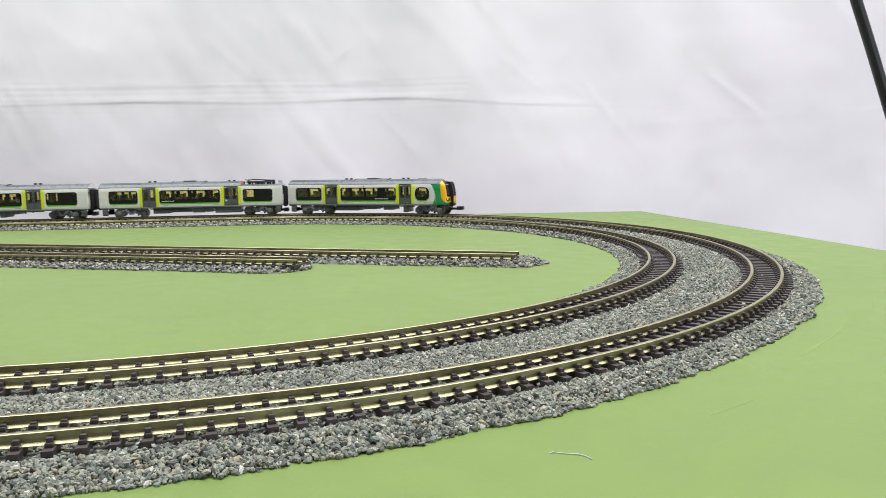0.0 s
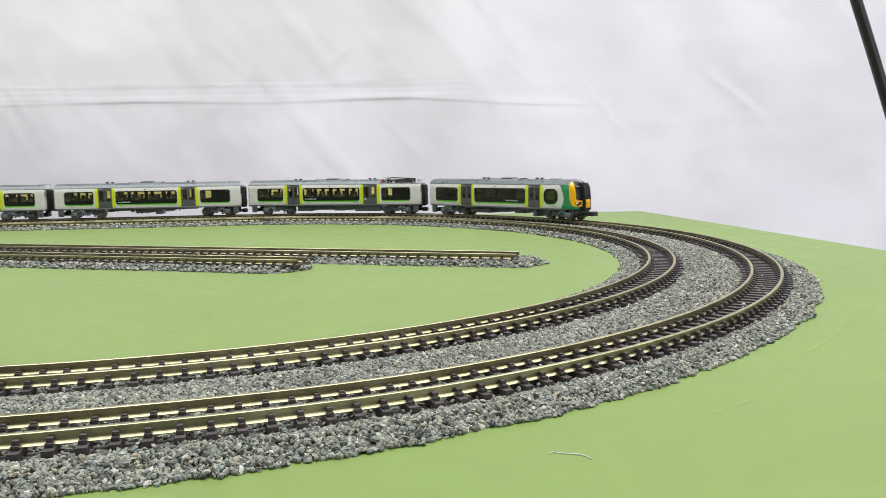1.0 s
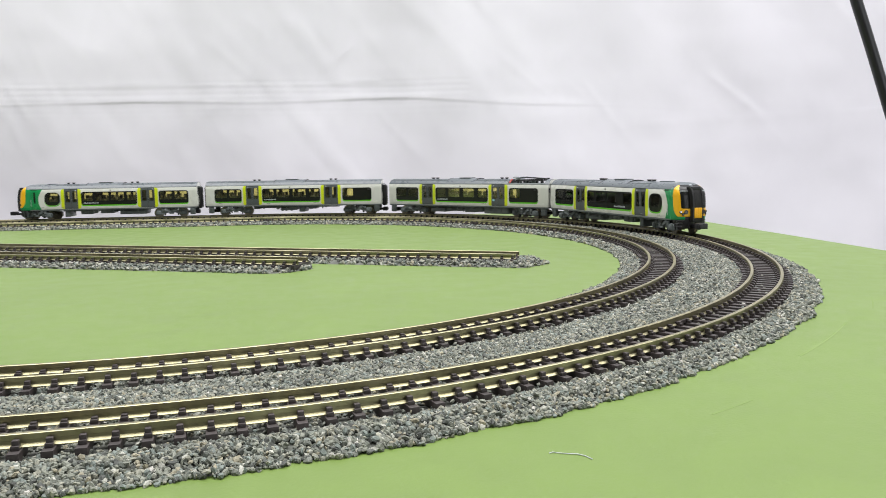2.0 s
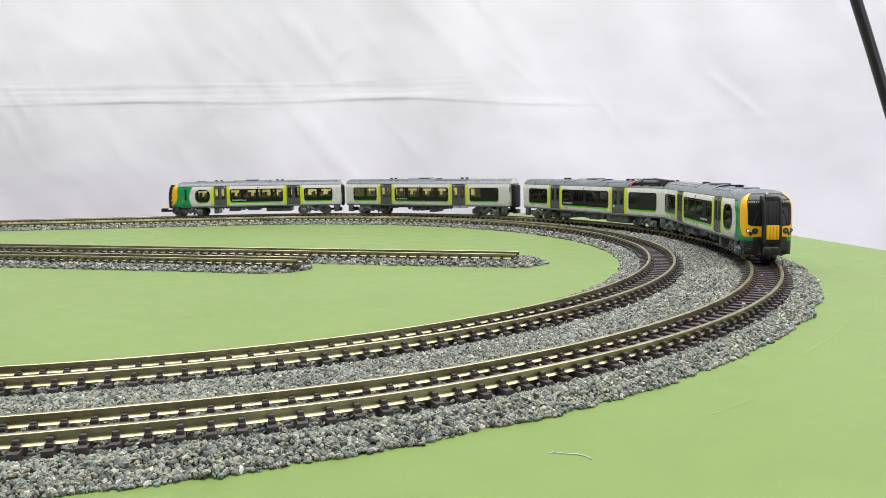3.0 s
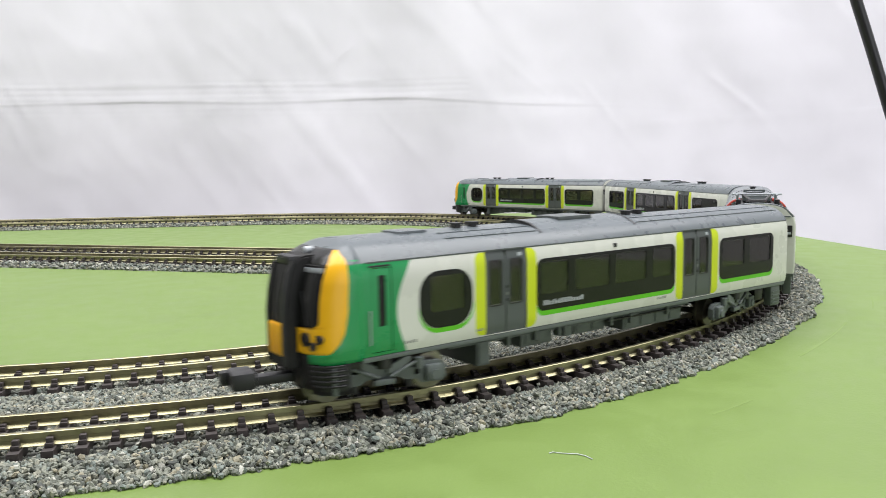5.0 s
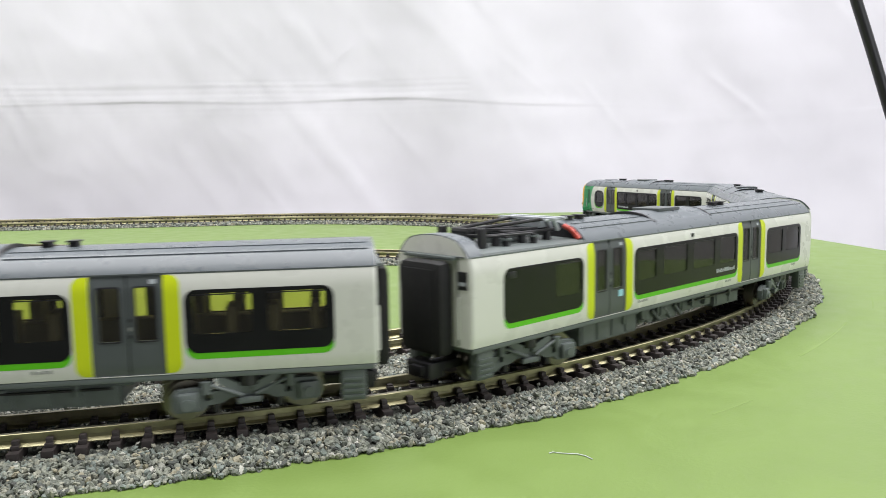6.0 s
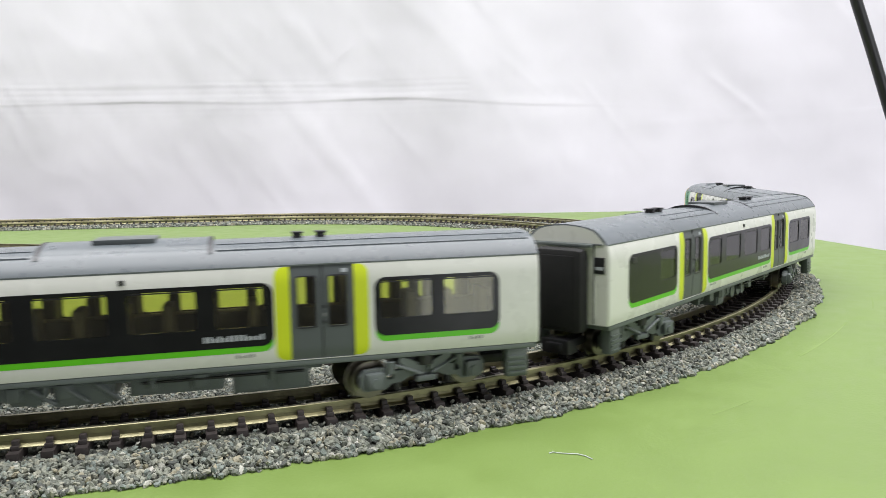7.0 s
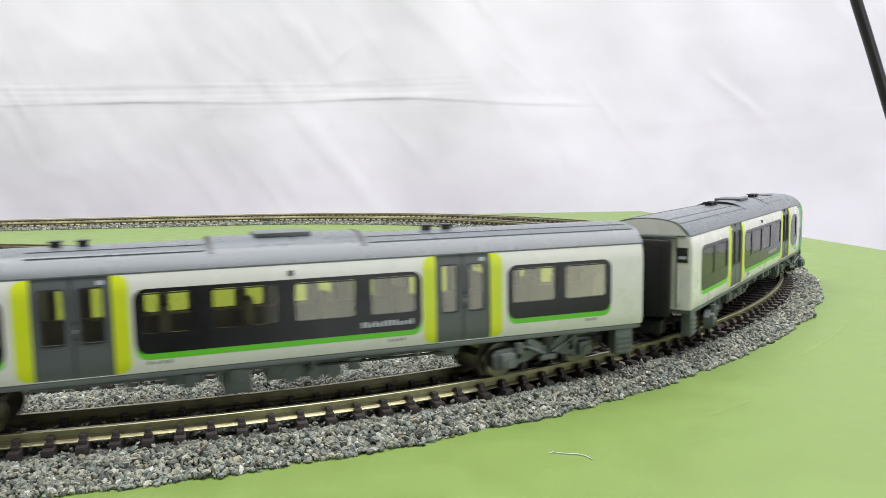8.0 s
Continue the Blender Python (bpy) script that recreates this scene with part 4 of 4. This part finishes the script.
    g = part("gangway", bm, DULL, car, "black gangway standing proud of the nose")
    rim = [(61.1, 6.8), (61.48, 6.8), (61.48, 15.0), (61.13, 18.1), (60.4, 21.5), (59.6, 23.1), (59.3, 22.8), (60., 21.2), (60.75, 17.9), (61.1, 15.0)]
    for y in (3.2, -2.55):
        part("gangway_rim", plate(rim, [], y, 0.65, 1), BLACK, g, "black raised gangway edge")
    part("gangway_lintel", box(57.9, 59.8, -2.6, 2.6, 22.4, 23.8, 0.3), BLACK, g)
    for y in (-1.5, 1.5):
        part("door_line", plate([(61.15, 13.2), (61.32, 13.2), (61.32, 15.0), (60.97, 18.0), (60.2, 21.4), (60., 21.4), (60.8, 18.0), (61.15, 15.0)], [], y + 0.1, 0.2, 1), BLACK, g)
    part("gangway_panel", box(61.1, 61.42, -2.3, 2.3, 8.2, 13.4, 0.12), YELLOW, g, "yellow gangway panel")
    for y in (-1.75, -0.6, 0.6, 1.75):
        part("panel_rib", box(61.38, 61.62, y - 0.42, y + 0.42, 8.4, 13.2, 0.1), YELLOW, g)
    part("marker_lamp", rod((54.6, 0, 24.35), (56.0, 0, 24.25), 0.6, 14), BAR, car, "pale round marker lamp")
    part("buffer_beam", box(53, 58.2, -5.0, 5.0, 3.0, 6.0, 0.4), BLACK, car)
    for y in (-4.0, 4.0):
        part("air_hose", rod((58.4, y, 5.6), (58.9, y * 0.9, 3.2), 0.35, 8), BLACK, car)
    turn = Matrix.Rotation(radians(-10), 4, "Z")
    for name, bm in (("coupler", box(0, 13.5, -1.2, 1.2, 3.4, 4.9, 0.3)), ("coupler_head", box(11.2, 15.0, -2.6, 2.6, 3.3, 6.0, 0.4)), ("coupler_hook", box(14.8, 16.2, -2.6, -0.6, 3.6, 5.8, 0.3))):
        bmesh.ops.transform(bm, matrix=Matrix.Translation((53.5, 0, 0)) @ turn, verts=bm.verts)
        part(name, bm, BLACK, car, "black plastic coupler")
    part("cab_bulkhead", box(49.9, 50.5, -8.4, 8.4, 7.6, 22.4), INNER, car)
    prof = roof_profile()
    part("roof", loft_x(prof, [REAR, REAR + 0.6, 49.5, 50.9]), ROOF, car, "smooth slate grey roof")
    roof_fittings(car, (-24.0, 22.0), (-15, 11))
    part("roof_pod", box(34, 40, -2.6, 2.6, 25.6, 26.35, 0.25), ROOF, car)
    seats(car, -63, 44)
    inner_end(car, -1)
    underframe(car, [(-31, -12, 2.8, 6.8), (-7, 2, 3.8, 6.4), (8, 16, 3.4, 6.6), (24, 27, 1.8, 7.4)], 51.0)
    part("floor_front", box(50, 57.0, -7.4, 7.4, 5.0, 7.5, 0.3), BLACK, car)
    bogie(car, BOGIE - 3.0)
    bogie(car, -BOGIE)
    return car


front_car = cab_carriage("leading model train carriage with green and yellow cab")
second_car = middle_carriage("white model train carriage with a folded roof pantograph", True)
third_car = middle_carriage("white model train carriage with grey doors and lime surrounds", False)
last_car = copy_thing(front_car, Matrix.Identity(4))
tagged(last_car, "trailing model train carriage with green and yellow cab")


# ---- small things ----
def build_cable():
    """A thick black cable that hangs down in front of the sheet."""
    pts = [(386, 268, 330), (420, 269, 238), (443, 270, 173), (456, 270, 138), (467, 270, 107), (480, 270, 69), (491, 268, 36), (510, 262, -40), (540, 250, -300)]
    cu = bpy.data.curves.new("cable", "CURVE")
    cu.dimensions, cu.bevel_depth, cu.bevel_resolution = "3D", 4.3, 4
    sp = cu.splines.new("NURBS")
    sp.points.add(len(pts) - 1)
    for q, p in zip(sp.points, pts):
        q.co = (*p, 1)
    sp.order_u, sp.use_endpoint_u, sp.resolution_u = 4, True, 8
    tmp = bpy.data.objects.new("cable", cu)
    bm = bmesh.new()
    bm.from_mesh(bpy.data.meshes.new_from_object(tmp))
    bpy.data.objects.remove(tmp)
    tagged(part("black_cable", bm, CABLE, smooth=True), "thick black cable hanging in front of the white sheet", "cable")


def build_hair():
    pts = [(135.0, -242.4), (135.6, -242.0), (136.4, -242.4), (137.6, -242.7), (139.0, -242.9), (140.0, -243.6), (140.8, -244.9)]
    bm = bmesh.new()
    for p, q in zip(pts, pts[1:]):
        rod((*p, 0.12), (*q, 0.12), 0.07, 6, bm=bm)
    tagged(part("thread", bm, BAR), "short white thread lying on the green board", "thread")


build_cable()
build_hair()


# ---- what moves ----
SPEED, PITCH_DEG = 25.6, 32.7                     # mean degrees a second, degrees from coupling to coupling
ANGLE_AT = {0.0: 179.5, 1.5: 141.1, 3.0: 103.4, 4.5: 65.4, 5.8: 32.0, 6.5: 13.6, 7.0: 0.45, 7.5: -12.9, 7.75: -19.6, 8.0: -27.1}   # the first coupling, degrees by seconds
SWING = math.degrees(math.asin(BOGIE / RO))         # a bogie's angle from its carriage's middle
LAG = (0.0, 0.0, 0.2, 1.1)                        # slack in the couplings, degrees
BEND = ((74.0, -1.1, 10.0), (109.0, 2.1, 18.0), (109.0, 1.6, 18.0), (109.0, 2.1, 18.0))   # where each carriage runs ahead, by how much, over what stretch, degrees


def carriage_pose(index, t, turned=False):
    a = np.interp(t, list(ANGLE_AT), list(ANGLE_AT.values())) + PITCH_DEG * (index - 0.5) + LAG[index]
    # a little faster on the near stretch of rail
    k = max(0.0, min(1.0, (33.0 - a) / 17.0))
    a -= 0.78 * k * k * (3 - 2 * k)
    # and on the far bend
    a -= 1.3 * math.exp(-((a - 132.0) / 13.0) ** 2)
    far, most, wide = BEND[index]
    a -= most * math.exp(-((a - far) / wide) ** 2)
    # both bogies stand on the rails
    p, q = on_circle(RO, along(a - SWING), ZR), on_circle(RO, along(a + SWING), ZR)
    head = math.degrees(math.atan2(p.y - q.y, p.x - q.x))
    return Matrix.Translation((p + q) / 2 * MM) @ pose(0, 0, 0, 0, 0, head + (180 if turned else 0))


def motions():
    steps = [i * 0.25 for i in range(33)]
    for i, car in enumerate((front_car, second_car, third_car, last_car)):
        turned = car is last_car
        walk(car, [(t, carriage_pose(i, t, turned)) for t in steps])
        for b in car.children:
            if b.name.startswith("bogie"):
                # bogies stay in line with the rails beneath them
                front = (b.location.x > 0)
                b.rotation_euler = (0, 0, radians(-SWING if front else SWING))
                for w in b.children:
                    if w.name.startswith("wheelset"):
                        roll_wheel(w, -1 if turned else 1)


def roll_wheel(w, sense):
    """Turns a wheelset as far as the train runs."""
    at = w.location.copy()
    per = radians(SPEED / FPS) * RO / 3.05
    rows = []
    for k in range(0, 241):
        rows.append((k / FPS, Matrix.Translation(at) @ Euler((0, sense * per * k, 0)).to_matrix().to_4x4()))
    walk(w, rows)


motions()
